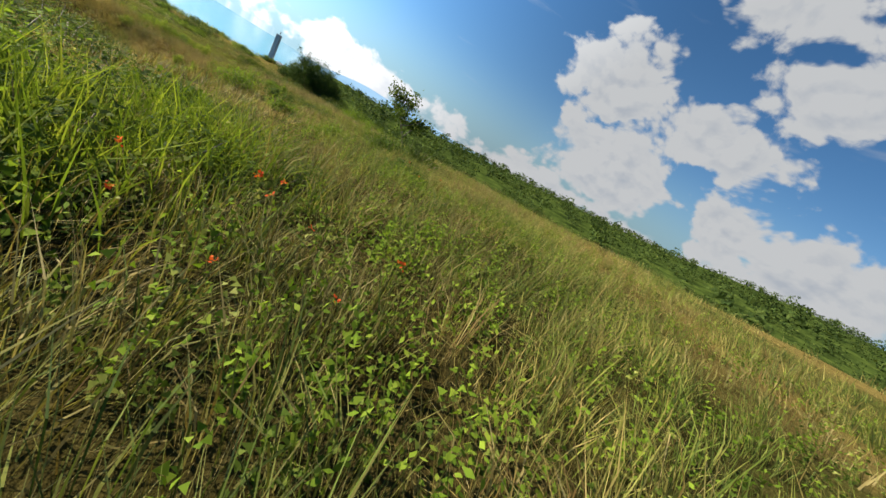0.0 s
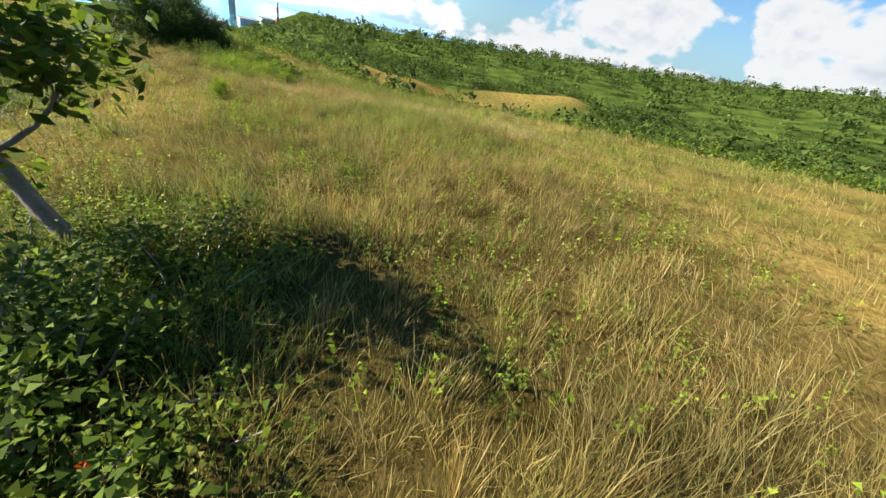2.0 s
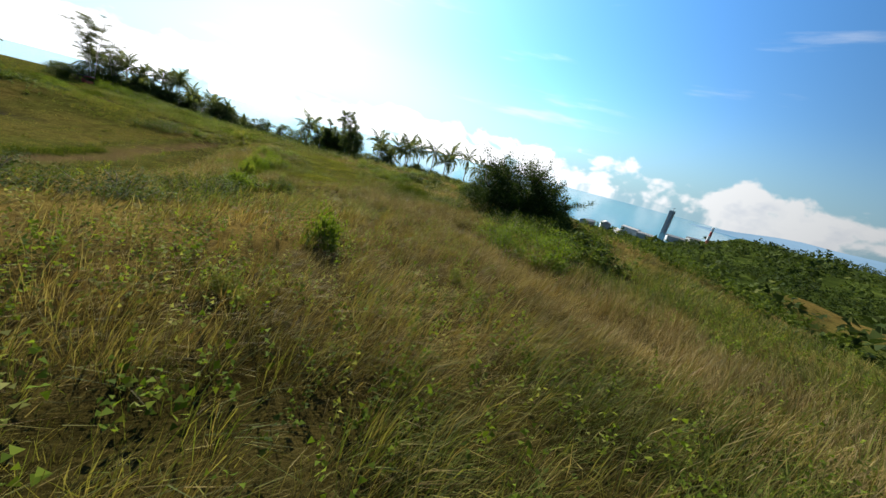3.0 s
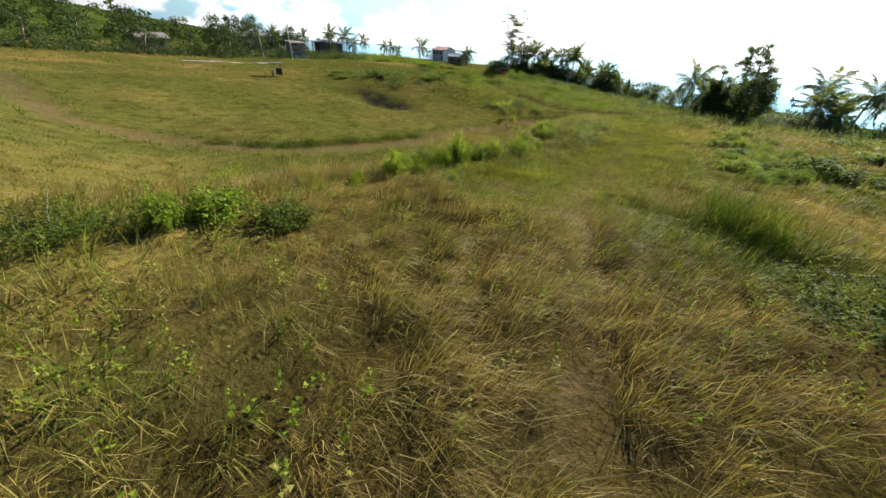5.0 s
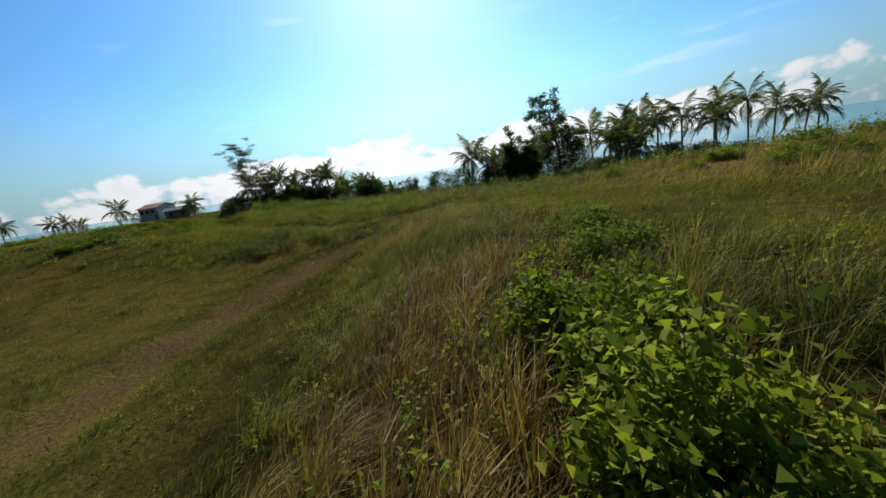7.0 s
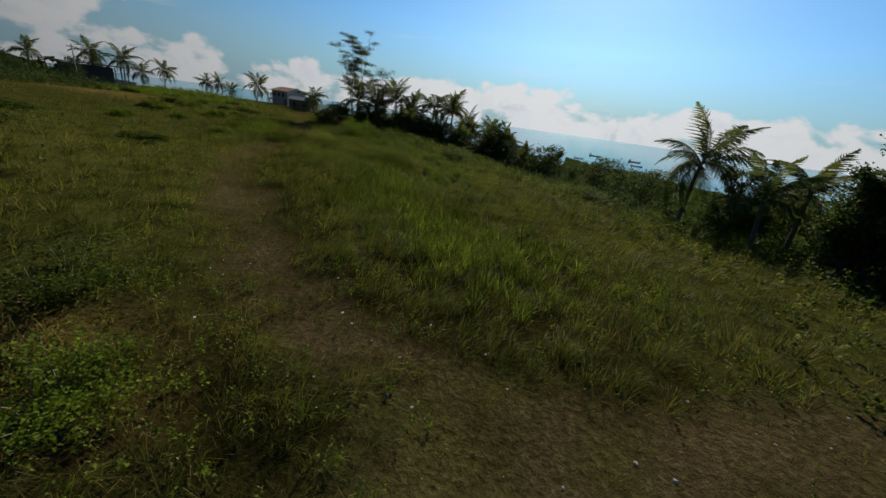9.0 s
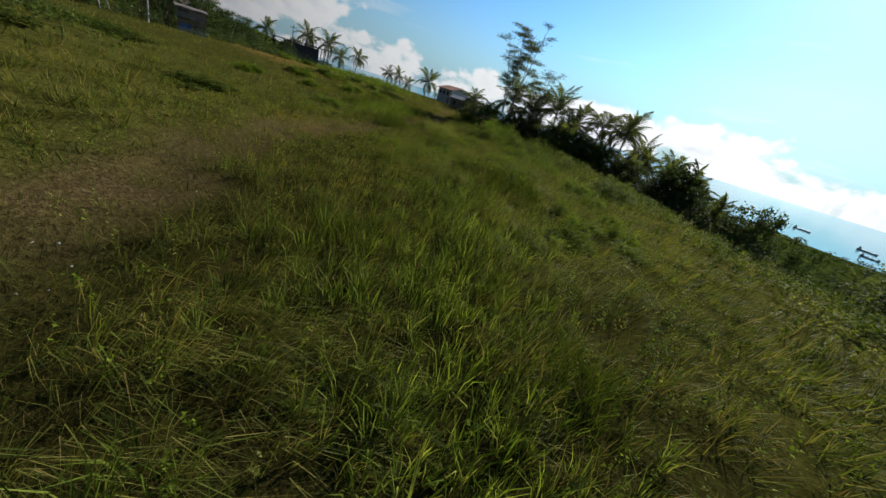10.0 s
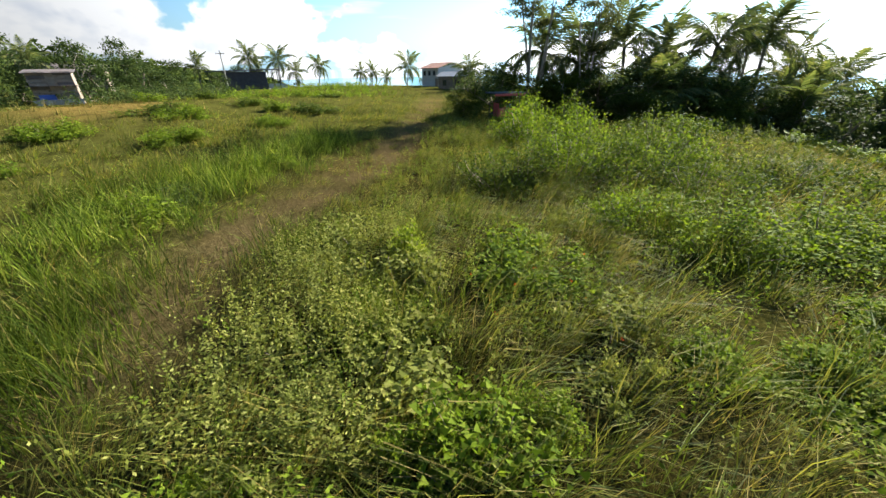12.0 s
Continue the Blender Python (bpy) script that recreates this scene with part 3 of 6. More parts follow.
def build_grass():
    """Tufts of blades that fan out from their feet and lean with the wind; looser and coarser away from the flight."""
    rng = np.random.default_rng(5)
    layers = (("near", 76_000, 34, (-34, 20, -56, 52), lambda d: (1 - 0.7 * step(d, 2.0, 4.2)) * (1 - step(d, 4.0, 7.5)), 0.86, True),
              ("mid", 90_000, 16, (-46, 34, -66, 66), lambda d: step(d, 3, 6.5) * (1 - 0.85 * step(d, 8, 19)), 2.4, False),
              ("far", 42_000, 5, (-90, 80, -84, 110), lambda d: step(d, 12, 20) * (1 - 0.5 * step(d, 35, 60)), 3.2, False),
              ("fine", 200_000, 7, (-34, 20, -56, 52), lambda d: 1 - step(d, 2.6, 5.2), 0.72, False),
              ("fine", 20_000, 7, (-13, 11, -52, -38), lambda d: 1 - step(d, 2.6, 4.6), 0.7, False),
              ("turf", 95_000, 6, (2, 14, -28, 12), None, 0.9, False))
    for name, count, per, box, fade, wide, near in layers:
        def chance(x, y):
            if name == "turf":
                return np.maximum(1 - step(near_line(x, y, RIDGE_TRAIL), 1.5, 2.8), 0.8 - 0.8 * step(near_line(x, y, FRESH), 1.0, 2.2)) * (1 - 0.6 * trail_wear(x, y))
            clump = 0.3 + 0.7 * step(fbm(x / 0.55, y / 0.55, 61, 3), 0.38, 0.56)
            return fade(np.minimum(near_line(x, y, CORRIDOR), near_line(x, y, BANK) + 1.4)) * clump * (1 - 0.75 * trail_wear(x, y)) * (1 - wooded(x, y)) * (0.2 + 0.8 * step(near_line(x, y, RIDGE_TRAIL), 0.9, 2.0))
        cx, cy = scatter(rng, count, box, chance)
        n = len(cx)
        short = mown(cx, cy)
        if name == "fine":                # low growth between the tufts
            short = np.maximum(short, 0.35)
        tall = (0.1 + 1.2 * fbm(cx / 1.9, cy / 1.9, 66, 3) + 0.7 * fbm(cx / 0.6, cy / 0.6, 67, 2)) * rng.uniform(0.6, 1.25, n) * (1 - 0.62 * short) * (1 - 0.6 * trail_wear(cx, cy)) * (1 + 0.5 * lush(cx, cy))
        if name == "mid":
            tall = tall * 0.78
        if name == "turf":                # close, even turf
            tall = rng.uniform(0.14, 0.34, n)
        dry = np.clip(dryness(cx, cy) * 0.92 + rng.normal(0, 0.28, n), 0, 1)
        wind = 0.5 + 2.4 * (fbm(cx / 7, cy / 7, 71, 2) - 0.5)
        gust = 0.35 + 0.7 * fbm(cx / 3, cy / 3, 75, 2)
        rep_n = lambda v: np.repeat(v, per)
        m = n * per
        spread = {"near": 0.13, "mid": 0.2}.get(name, 0.13)
        fan, off = rng.uniform(0, 2 * np.pi, m), np.abs(rng.normal(0, spread, m)) * rep_n(rng.uniform(0.6, 1.4, n))
        x, y = rep_n(cx) + off * np.cos(fan), rep_n(cy) + off * np.sin(fan)
        h = rep_n(tall) * rng.uniform(0.24, 0.56, m) * (1.18 - 0.4 * np.clip(off / (2 * spread), 0, 1))
        w = (0.006 + 0.007 * rng.random(m)) * wide * np.interp(rep_n(near_line(cx, cy, CORRIDOR)), (1.5, 4, 10), (0.8, 0.62, 1.1) if name == "mid" else (0.98, 1.1, 1.1)) * (1 - 0.3 * rep_n(step(cx, -14, -10) * (1 - step(cx, 8, 12)) * (1 - step(cy, -40, -36)))) * (1.25 if not near else 1)
        out = rng.uniform(0.1, 0.6, m) + 0.5 * np.clip(off / (2 * spread), 0, 1)
        lying = rng.random(m) < 0.2                 # last year's blades, bent to the ground
        out[lying], h[lying], off[lying] = 1.6, h[lying] * 0.5, off[lying] + 0.05
        lx = out * np.cos(fan) + rep_n(gust) * np.cos(rep_n(wind))
        ly = out * np.sin(fan) + rep_n(gust) * np.sin(rep_n(wind))
        v, f, s, corners = blades(x, y, h, w, np.arctan2(ly, lx), np.clip(np.hypot(lx, ly), 0.02, 1.15), rng.uniform(0, np.pi, m), near)
        me = raw_mesh("grass", v, f, s, M_TURF if name == "turf" else M_GRASS)
        point_value(me, "dry", np.repeat(np.clip(rep_n(dry) + rng.normal(0, 0.15, m), 0, 1), corners))
        tagged(new("grass", me), "tall wind-blown meadow grass, partly bleached", "grass", kind="stuff")


build_grass()


def straw_grass():
    """Bleached seed stalks that lean with the wind in drifts."""
    rng = np.random.default_rng(6)
    drifts = ((BANK, 9000, 1.3), (TUSSOCKS, 2500, 0.6), (FOOTPATH, 6500, 1.2), (STRAW, 15000, 1.0), ([(8, 8), (10, 2), (10.5, -6), (11, -14)], 3000, 1.2))
    X, Y = [], []
    for line, count, wide in drifts:
        line = np.array(line, float)
        run = np.concatenate(([0], np.cumsum(np.hypot(*np.diff(line, axis=0).T))))
        u = rng.uniform(0, run[-1], count)
        x = np.interp(u, run, line[:, 0]) + rng.normal(0, wide, count)
        y = np.interp(u, run, line[:, 1]) + rng.normal(0, wide, count)
        keep = rng.random(count) < step(fbm(x / 1.1, y / 1.1, 63, 3), 0.36, 0.56) * step(np.minimum(near_line(x, y, RIDGE_TRAIL), near_line(x, y, FRESH) * 0.8), 0.9, 1.9)
        X.append(x[keep]), Y.append(y[keep])
    x, y = np.concatenate(X), np.concatenate(Y)
    n = len(x)
    wind = 0.5 + 2.4 * (fbm(x / 7, y / 7, 71, 2) - 0.5) + rng.normal(0, 0.35, n)
    v, f, sizes, corners = blades(x, y, rng.uniform(0.25, 0.52, n), rng.uniform(0.003, 0.007, n), wind, rng.uniform(0.35, 0.95, n), rng.uniform(0, np.pi, n), True)
    tagged(new("straw_grass", raw_mesh("straw_grass", v, f, sizes, M_STRAW)), "drifts of bleached straw-coloured grass stalks", "grass", kind="stuff")


M_STRAW = leafy("straw_stalks", [(0.0, (0.27, 0.18, 0.07)), (0.5, (0.40, 0.30, 0.13)), (1.0, (0.56, 0.46, 0.25))], None, 0.28, 0.8)
straw_grass()

# ---- plants: building blocks ----


def leaves(rng, centre, size, droop=0.3, slim=0.45):
    """One folded rhombus at every centre, turned at random. Returns vertices and quads."""
    n = len(centre)
    a, b = rng.uniform(0, 2 * np.pi, n), rng.normal(-droop, 0.55, n)
    along = np.stack([np.cos(a) * np.cos(b), np.sin(a) * np.cos(b), np.sin(b)], -1)
    side = np.cross(along, np.array([0, 0, 1.0]))
    side /= np.linalg.norm(side, axis=1, keepdims=True) + 1e-9
    roll = rng.normal(0, 0.6, n)[:, None]
    side = side * np.cos(roll) + np.cross(along, side) * np.sin(roll)
    s = (np.asarray(size) * rng.uniform(0.7, 1.3, n))[:, None]
    v = np.stack([centre, centre + along * s * 0.45 + side * s * slim * 0.5, centre + along * s, centre + along * s * 0.45 - side * s * slim * 0.5], 1)
    return v.reshape(-1, 3), (np.arange(n)[:, None] * 4 + np.arange(4)).ravel()


def leaflets(rng, centre, size, droop=0.3, slim=0.5):
    """Small leaves of three corners each, for foliage seen from some way off."""
    v, _ = leaves(rng, centre, size, droop, slim)
    v = v.reshape(-1, 4, 3)
    base, flank = v[:, 0] + (v[:, 2] - v[:, 0]) * 0.12, (v[:, 1] - v[:, 3])
    tri = np.stack([base + flank * 0.55, base - flank * 0.55, v[:, 2]], 1)
    return tri.reshape(-1, 3), np.arange(3 * len(tri))


def leaf_mesh(name, v, f, mat, corners=4):
    return raw_mesh(name, v, f, np.full(len(f) // corners, corners), mat)


def tubes(runs, sides=6):
    """Tapered tubes along runs of (points, radii): vertices, corner indices and sizes."""
    V, F, k = [], [], 0
    for pts, rad in runs:
        pts = np.asarray(pts, float)
        t = np.gradient(pts, axis=0)
        t /= np.linalg.norm(t, axis=1, keepdims=True) + 1e-9
        ref = np.array([0.31, 0.87, 0.38])
        u = np.cross(t, ref)
        u /= np.linalg.norm(u, axis=1, keepdims=True) + 1e-9
        w = np.cross(t, u)
        a = np.linspace(0, 2 * np.pi, sides, endpoint=False)
        ring = pts[:, None] + np.asarray(rad)[:, None, None] * (u[:, None] * np.cos(a)[:, None] + w[:, None] * np.sin(a)[:, None])
        V.append(ring.reshape(-1, 3))
        i = np.arange(len(pts) * sides).reshape(len(pts), sides) + k
        F.append(np.stack([i[:-1], np.roll(i[:-1], -1, 1), np.roll(i[1:], -1, 1), i[1:]], -1).reshape(-1, 4))
        k += len(pts) * sides
    F = np.concatenate(F)
    return np.concatenate(V), F.ravel(), np.full(len(F), 4)


def bent(rng, start, way, length, steps=6, wobble=0.12, rise=0.0):
    """A crooked run of points from start, along way."""
    p, d, out = np.array(start, float), np.array(way, float), [np.array(start, float)]
    for _ in range(steps):
        d = d + rng.normal(0, wobble, 3) + np.array([0, 0, rise])
        d /= np.linalg.norm(d)
        p = p + d * length / steps
        out.append(p.copy())
    return np.array(out), d


def branching(rng, height, lean, limbs, spread, limb_len, stem=0.05, first=0.35, subs=3, rise=0.05, wobble=0.12):
    """A trunk with limbs and twigs. Returns the tube runs and the twig ends with the direction of their limb."""
    way = np.array([lean[0], lean[1], 1.0])
    trunk, _ = bent(rng, (0, 0, -0.15), way / np.linalg.norm(way), height, 8, wobble * 0.7)
    runs, ends = [(trunk, np.linspace(stem, stem * 0.35, len(trunk)))], [trunk[-1]]
    for k in range(limbs):
        f = first + (0.98 - first) * k / max(1, limbs - 1)
        at = trunk[0] + 0
        i = f * (len(trunk) - 1)
        at = trunk[int(i)] + (trunk[min(int(i) + 1, len(trunk) - 1)] - trunk[int(i)]) * (i - int(i))
        a = 2.4 * k + rng.uniform(-0.5, 0.5)
        d = np.array([math.cos(a) * spread, math.sin(a) * spread, 1.0 - 0.3 * spread])
        limb, last = bent(rng, at, d / np.linalg.norm(d), limb_len * rng.uniform(0.7, 1.25) * (1.15 - 0.5 * f), 6, wobble, rise)
        r0 = stem * 0.55 * (1.1 - 0.6 * f)
        runs.append((limb, np.linspace(r0, r0 * 0.3, len(limb))))
        ends.append(limb[-1])
        for j in range(subs):
            q = limb[2 + int(rng.integers(0, len(limb) - 2))]
            e = last + rng.normal(0, 0.7, 3)
            twig, _ = bent(rng, q, e / np.linalg.norm(e), limb_len * rng.uniform(0.25, 0.5), 4, wobble, rise)
            runs.append((twig, np.linspace(r0 * 0.45, r0 * 0.12, len(twig))))
            ends.append(twig[-1])
            ends.append(twig[2])
    return runs, np.array(ends)


def around(rng, ends, per, radius, flat=0.6):
    """Leaf places in soft balls round the twig ends."""
    c = np.repeat(ends, per, axis=0)
    return c + rng.normal(0, 1, (len(c), 3)) * np.array([radius, radius, radius * flat])


def tree(name, at, runs, crown, leaf, mat, label, category="tree", droop=0.3, slim=0.5, seed=1, bark=None, group="", far=False):
    """A tree or tall shrub: an Empty at its foot with a trunk and a crown."""
    rng = np.random.default_rng(seed)
    ob = tagged(new(name), label, category, group)
    ob.location = (at[0], at[1], float(ground_height(at[0], at[1])) - 0.05)
    v, f, s = tubes(runs, 6 if len(runs) < 25 else 3 if group else 4)
    part("trunk", raw_mesh("trunk", v, f, s, bark or M_BARK, True), ob)
    v, f = (leaflets if far else leaves)(rng, crown, leaf, droop, slim)
    part("crown", leaf_mesh("crown", v, f, mat, 3 if far else 4), ob)
    return ob


# ---- single trees ----


def small_field_tree():
    rng = np.random.default_rng(11)
    runs, ends = branching(rng, 2.9, (-0.02, 0.42), 7, 0.95, 1.25, 0.085, 0.42, 3, 0.06, 0.16)
    ends = np.concatenate([ends, ends[::2] + rng.normal(0, 0.12, (len(ends[::2]), 3)), runs[0][0][3:6]])
    tree("small_tree", (-5.1, -44.1), runs, around(rng, ends, 26, 0.17, 0.7), 0.15, M_BUSH, "small leaning field tree with a crooked trunk and sparse leaf bunches", slim=0.6, seed=12)


def young_yellow_tree():
    rng = np.random.default_rng(21)
    runs, ends = branching(rng, 1.85, (-0.46, -0.02), 8, 1.4, 0.72, 0.04, 0.4, 3, -0.02, 0.12)
    tree("young_tree", (1.72, -15.3), runs, around(rng, ends, 26, 0.11, 0.45), 0.12, M_YELLOWLEAF, "thin young tree with feathery yellow-green leaves on the grassy bank", droop=0.5, slim=0.4, seed=22)


def thorn_tree():
    rng = np.random.default_rng(31)
    runs, ends = [], []
    for k in range(11):
        a = 2.4 * k
        base = np.array([math.cos(a) * 0.5, math.sin(a) * 0.5, -0.1])
        d = np.array([math.cos(a) * rng.uniform(0.1, 1.5), math.sin(a) * rng.uniform(0.1, 1.5), 1.0])
        limb, last = bent(rng, base, d / np.linalg.norm(d), rng.uniform(2.5, 3.4), 8, 0.13)
        runs.append((limb, np.linspace(0.09, 0.02, len(limb))))
        for j in range(13):
            q = limb[2 + int(rng.integers(0, 7))]
            e = last + rng.normal(0, 0.75, 3)
            twig, _ = bent(rng, q, e / np.linalg.norm(e), rng.uniform(0.6, 1.5), 5, 0.12, 0.05)
            runs.append((twig, np.linspace(0.018, 0.004, len(twig))))
            ends += list(twig[1:])
    ends = np.array(ends)
    # low skirts that hide the stems
    a, r = rng.uniform(0, 2 * np.pi, 1350), 3.6 * np.sqrt(rng.random(1350))
    skirt = np.stack([r * np.cos(a), r * np.sin(a), 0.25 + rng.random(1350) ** 0.7 * 3.2 * (1.06 - (r / 3.6) ** 2) + 0.25 * np.sin(3 * a)], -1)
    crown = np.concatenate([around(rng, ends, 44, 0.13, 0.8), around(rng, skirt, 36, 0.22, 0.8)])
    tree("thorn_tree", (17.8, -26.4), runs, crown, 0.1, M_THORN, "big rounded thorny shrub tree with dense fine foliage", droop=-0.2, slim=0.6, seed=32, far=True)


def broad_tree(at, height, seed, limbs, label, body=0.0, reach=0.34):
    """Crooked limbs that end in tight leaf clumps; body: the radius of the dense lower crown."""
    rng = np.random.default_rng(seed)
    runs, ends = branching(rng, height * 0.86, (0.05, 0.0), limbs, 1.15, height * reach, 0.2, 0.2, 4, 0.09, 0.14)
    clumps = []
    for e in sorted(ends.tolist(), key=lambda q: -q[2]):      # clumps stand apart from one another
        if e[2] > height * 0.18 and all((e[0] - c[0]) ** 2 + (e[1] - c[1]) ** 2 + (e[2] - c[2]) ** 2 > 0.3 for c in clumps):
            clumps.append(e)
    clumps = np.array(clumps)
    crown = [around(rng, clumps, 130, 0.19, 0.75), around(rng, clumps + rng.normal(0, 0.16, clumps.shape), 70, 0.14, 0.75)]
    if body:
        a, b = rng.uniform(0, 2 * np.pi, 120), rng.uniform(-1, 1, 120)
        r = body * np.sqrt(1 - b * b) * rng.uniform(0.5, 1.0, 120)
        crown.append(around(rng, np.stack([r * np.cos(a), r * np.sin(a), height * (0.36 + 0.24 * b)], -1), 110, 0.26, 0.8))
    tree("broadleaf_tree", at, runs, np.concatenate(crown), 0.125, M_DARKLEAF, label, droop=0.35, slim=0.75, seed=seed + 1, far=True)


def feather_tree(at, height, seed, stems, per, label):
    rng = np.random.default_rng(seed)
    runs, ends = [], []
    for k in range(stems):
        a = 2.1 * k + 0.4
        trunk, _ = bent(rng, (0.35 * math.cos(a), 0.35 * math.sin(a), -0.2), np.array([0.10 * math.cos(a), 0.10 * math.sin(a), 1.0]), height * rng.uniform(0.82, 1.0), 10, 0.035)
        runs.append((trunk, np.linspace(0.13, 0.03, len(trunk))))
        for j in range(15):
            i = 5 + int(rng.integers(0, 6)) if j else 10
            b = rng.uniform(0, 2 * np.pi)
            limb, _ = bent(rng, trunk[min(i, 10)], np.array([math.cos(b), math.sin(b), rng.uniform(0.15, 0.7)]), rng.uniform(0.8, 2.1), 5, 0.14)
            runs.append((limb, np.linspace(0.03, 0.008, len(limb))))
            ends += list(limb[3:])
    tree("feathery_tree", at, runs, around(rng, np.array(ends), per, 0.36, 0.24), 0.14, M_FEATHER, label, droop=0.1, slim=0.55, seed=seed + 1, bark=M_PALEBARK, far=True)


M_THORN = leafy("thorn_leaves", [(0.0, (0.03, 0.055, 0.012)), (0.5, (0.055, 0.095, 0.018)), (1.0, (0.11, 0.16, 0.03))], None, 0.28, 0.5)
M_FEATHER = leafy("feathery_leaves", [(0.0, (0.065, 0.08, 0.032)), (1.0, (0.17, 0.18, 0.08))], None, 0.5, 0.5)
M_PALEBARK = plain("pale_bark", (0.26, 0.23, 0.19), 0.8, 0, 0.3, 4, 0.5, 30)
small_field_tree()
young_yellow_tree()
thorn_tree()
broad_tree((13.4, 18.1), 7.4, 64, 13, "tall dark broadleaf tree with separate leaf clumps on crooked limbs", 2.2)
broad_tree((10.0, 22.7), 6.2, 52, 8, "slender dark broadleaf tree with bunched leaves", 0.9, 0.2)
broad_tree((11.5, 21.3), 5.9, 56, 7, "slender dark broadleaf tree with bunched leaves", 1.2, 0.26)
broad_tree((9.6, 31.2), 4.6, 49, 9, "rounded dark broadleaf tree beside a palm", 1.9)
feather_tree((-35.0, 57.4), 14.0, 51, 5, 80, "very tall thin-stemmed tree with sparse layered feathery foliage")
feather_tree((-32.2, 60.2), 9.4, 55, 3, 60, "slender half-bare tree with sparse feathery crown")

# ---- coconut palms ----


M_PALMBARK = plain("palm_bark", (0.15, 0.13, 0.105), 0.85, 0, 0.3, 4, 0.5, 30)


def frond_mesh(seed, length, arch, pairs=27, broad=0.042):
    """A coconut frond: an arching rib with drooping leaflets, pointing along +x."""
    rng = np.random.default_rng(seed)
    t = np.linspace(0, 1, 9)
    rib = np.stack([length * t * (1 - 0.18 * arch * t), 0.08 * length * arch * (t ** 2) * rng.normal(0, 0.6), length * (0.55 * t - (0.35 + 0.5 * arch) * t ** 2.2)], -1)
    v0, f0, s0 = tubes([(rib, np.linspace(0.03, 0.006, 9))], 4)
    u = np.repeat(np.linspace(0.12, 1, pairs), 2)
    sgn = np.tile([1.0, -1.0], pairs)
    p = np.stack([np.interp(u, t, rib[:, k]) for k in range(3)], -1)
    ln = length * 0.27 * np.sin(np.pi * (0.12 + 0.83 * u)) * rng.uniform(0.8, 1.15, len(u))
    tip = p + np.stack([ln * 0.55, sgn * ln * 0.72, -ln * rng.uniform(0.35, 0.75, len(u))], -1)
    mid = (p + tip) / 2 + np.array([0, 0, 0.06])[None] * ln[:, None]
    wid = np.array([broad, 0, 0.0]) * (length / 2.8)
    v1 = np.stack([p - wid * 0.4, p + wid, mid + wid, mid - wid * 0.4, tip], 1).reshape(-1, 3)
    k = np.arange(len(u))[:, None] * 5 + len(v0)
    f1 = np.concatenate([k + np.array([0, 1, 2, 3]), k + np.array([3, 2, 4])], 1).ravel()
    return raw_mesh("frond", np.concatenate([v0, v1]), np.concatenate([f0, f1]), np.concatenate([s0, np.tile([4, 3], len(u))]), M_PALM)


FRONDS = [frond_mesh(k, 3.3, a, 34, 0.036) for k, a in enumerate((0.35, 0.6, 0.9, 1.25))]

FAR_FRONDS = [frond_mesh(k + 7, 3.2, a, 20, 0.062) for k, a in enumerate((0.35, 0.6, 0.9, 1.25))]


def palm(x, y, top, size=1.0, lean=(0.0, 0.0), seed=0, label="coconut palm with wind-combed fronds", group="coconut palms", count=19, rise=(74, 100), fronds=FRONDS):
    """A coconut palm whose upper fronds reach top metres above the ground."""
    rng = np.random.default_rng(900 + seed)
    ob = tagged(new("coconut_palm"), label, "palm tree", group)
    ob.location = (x, y, float(ground_height(x, y)) - 0.05)
    h = max(1.2, top - (2.3 if rise[0] > 80 else 1.15) * size)
    t = np.linspace(0, 1, 9)
    pts = np.stack([lean[0] * t ** 1.6, lean[1] * t ** 1.6, -0.1 + (h + 0.1) * t], -1)
    v, f, s = tubes([(pts, np.interp(t, (0, 0.08, 0.9, 1), (0.21, 0.14, 0.10, 0.13)) * (0.7 + 0.3 * size))], 7)
    part("trunk", raw_mesh("trunk", v, f, s, M_PALMBARK, True), ob)
    for k in range(count):
        q = k / (count - 1)
        fr = part("frond", fronds[min(3, int(q * 4))], ob)
        up = rise[0] - rise[1] * q + rng.normal(0, 15)
        m = pose(pts[-1][0], pts[-1][1], pts[-1][2], 0, 0, 137.5 * k + rng.normal(0, 10))
        fr.matrix_basis = m @ pose(0, 0, 0, rng.normal(0, 14), -up + 20, 0) @ Matrix.Scale(size * rng.uniform(0.72, 1.18), 4)
    return ob


for k in range(9):
    way, far = math.radians(5 - 4.2 * k), 52 + 16 * abs(math.sin(1.9 * k))
    palm(-8 - far * math.sin(way), 21 + far * math.cos(way), 8.6 + 2.6 * abs(math.sin(2.3 * k)), 1.25, (0.5 * math.sin(k), 0.4), 120 + k, "coconut palm among the trees below the slope", fronds=FAR_FRONDS, rise=(84, 88))
palm(6.8, 31.5, 5.2, 1.0, (0.25, 0.5), 1, "lone leaning coconut palm with ragged fronds", count=26, rise=(78, 112))
for k, (x, y, top) in enumerate(((11.1, 28.2, 4.5), (13.8, 25.6, 4.9), (19.0, 20.4, 4.1), (20.4, 19.8, 3.8), (20.6, 18.0, 3.0), (9.2, 27.4, 3.6))):
    palm(x, y, top, 0.8, (0.3 * math.sin(k), 0.3 * math.cos(k)), 140 + k, "coconut palm among bushes at the edge of the slope", fronds=FAR_FRONDS, count=22, rise=(80, 105))
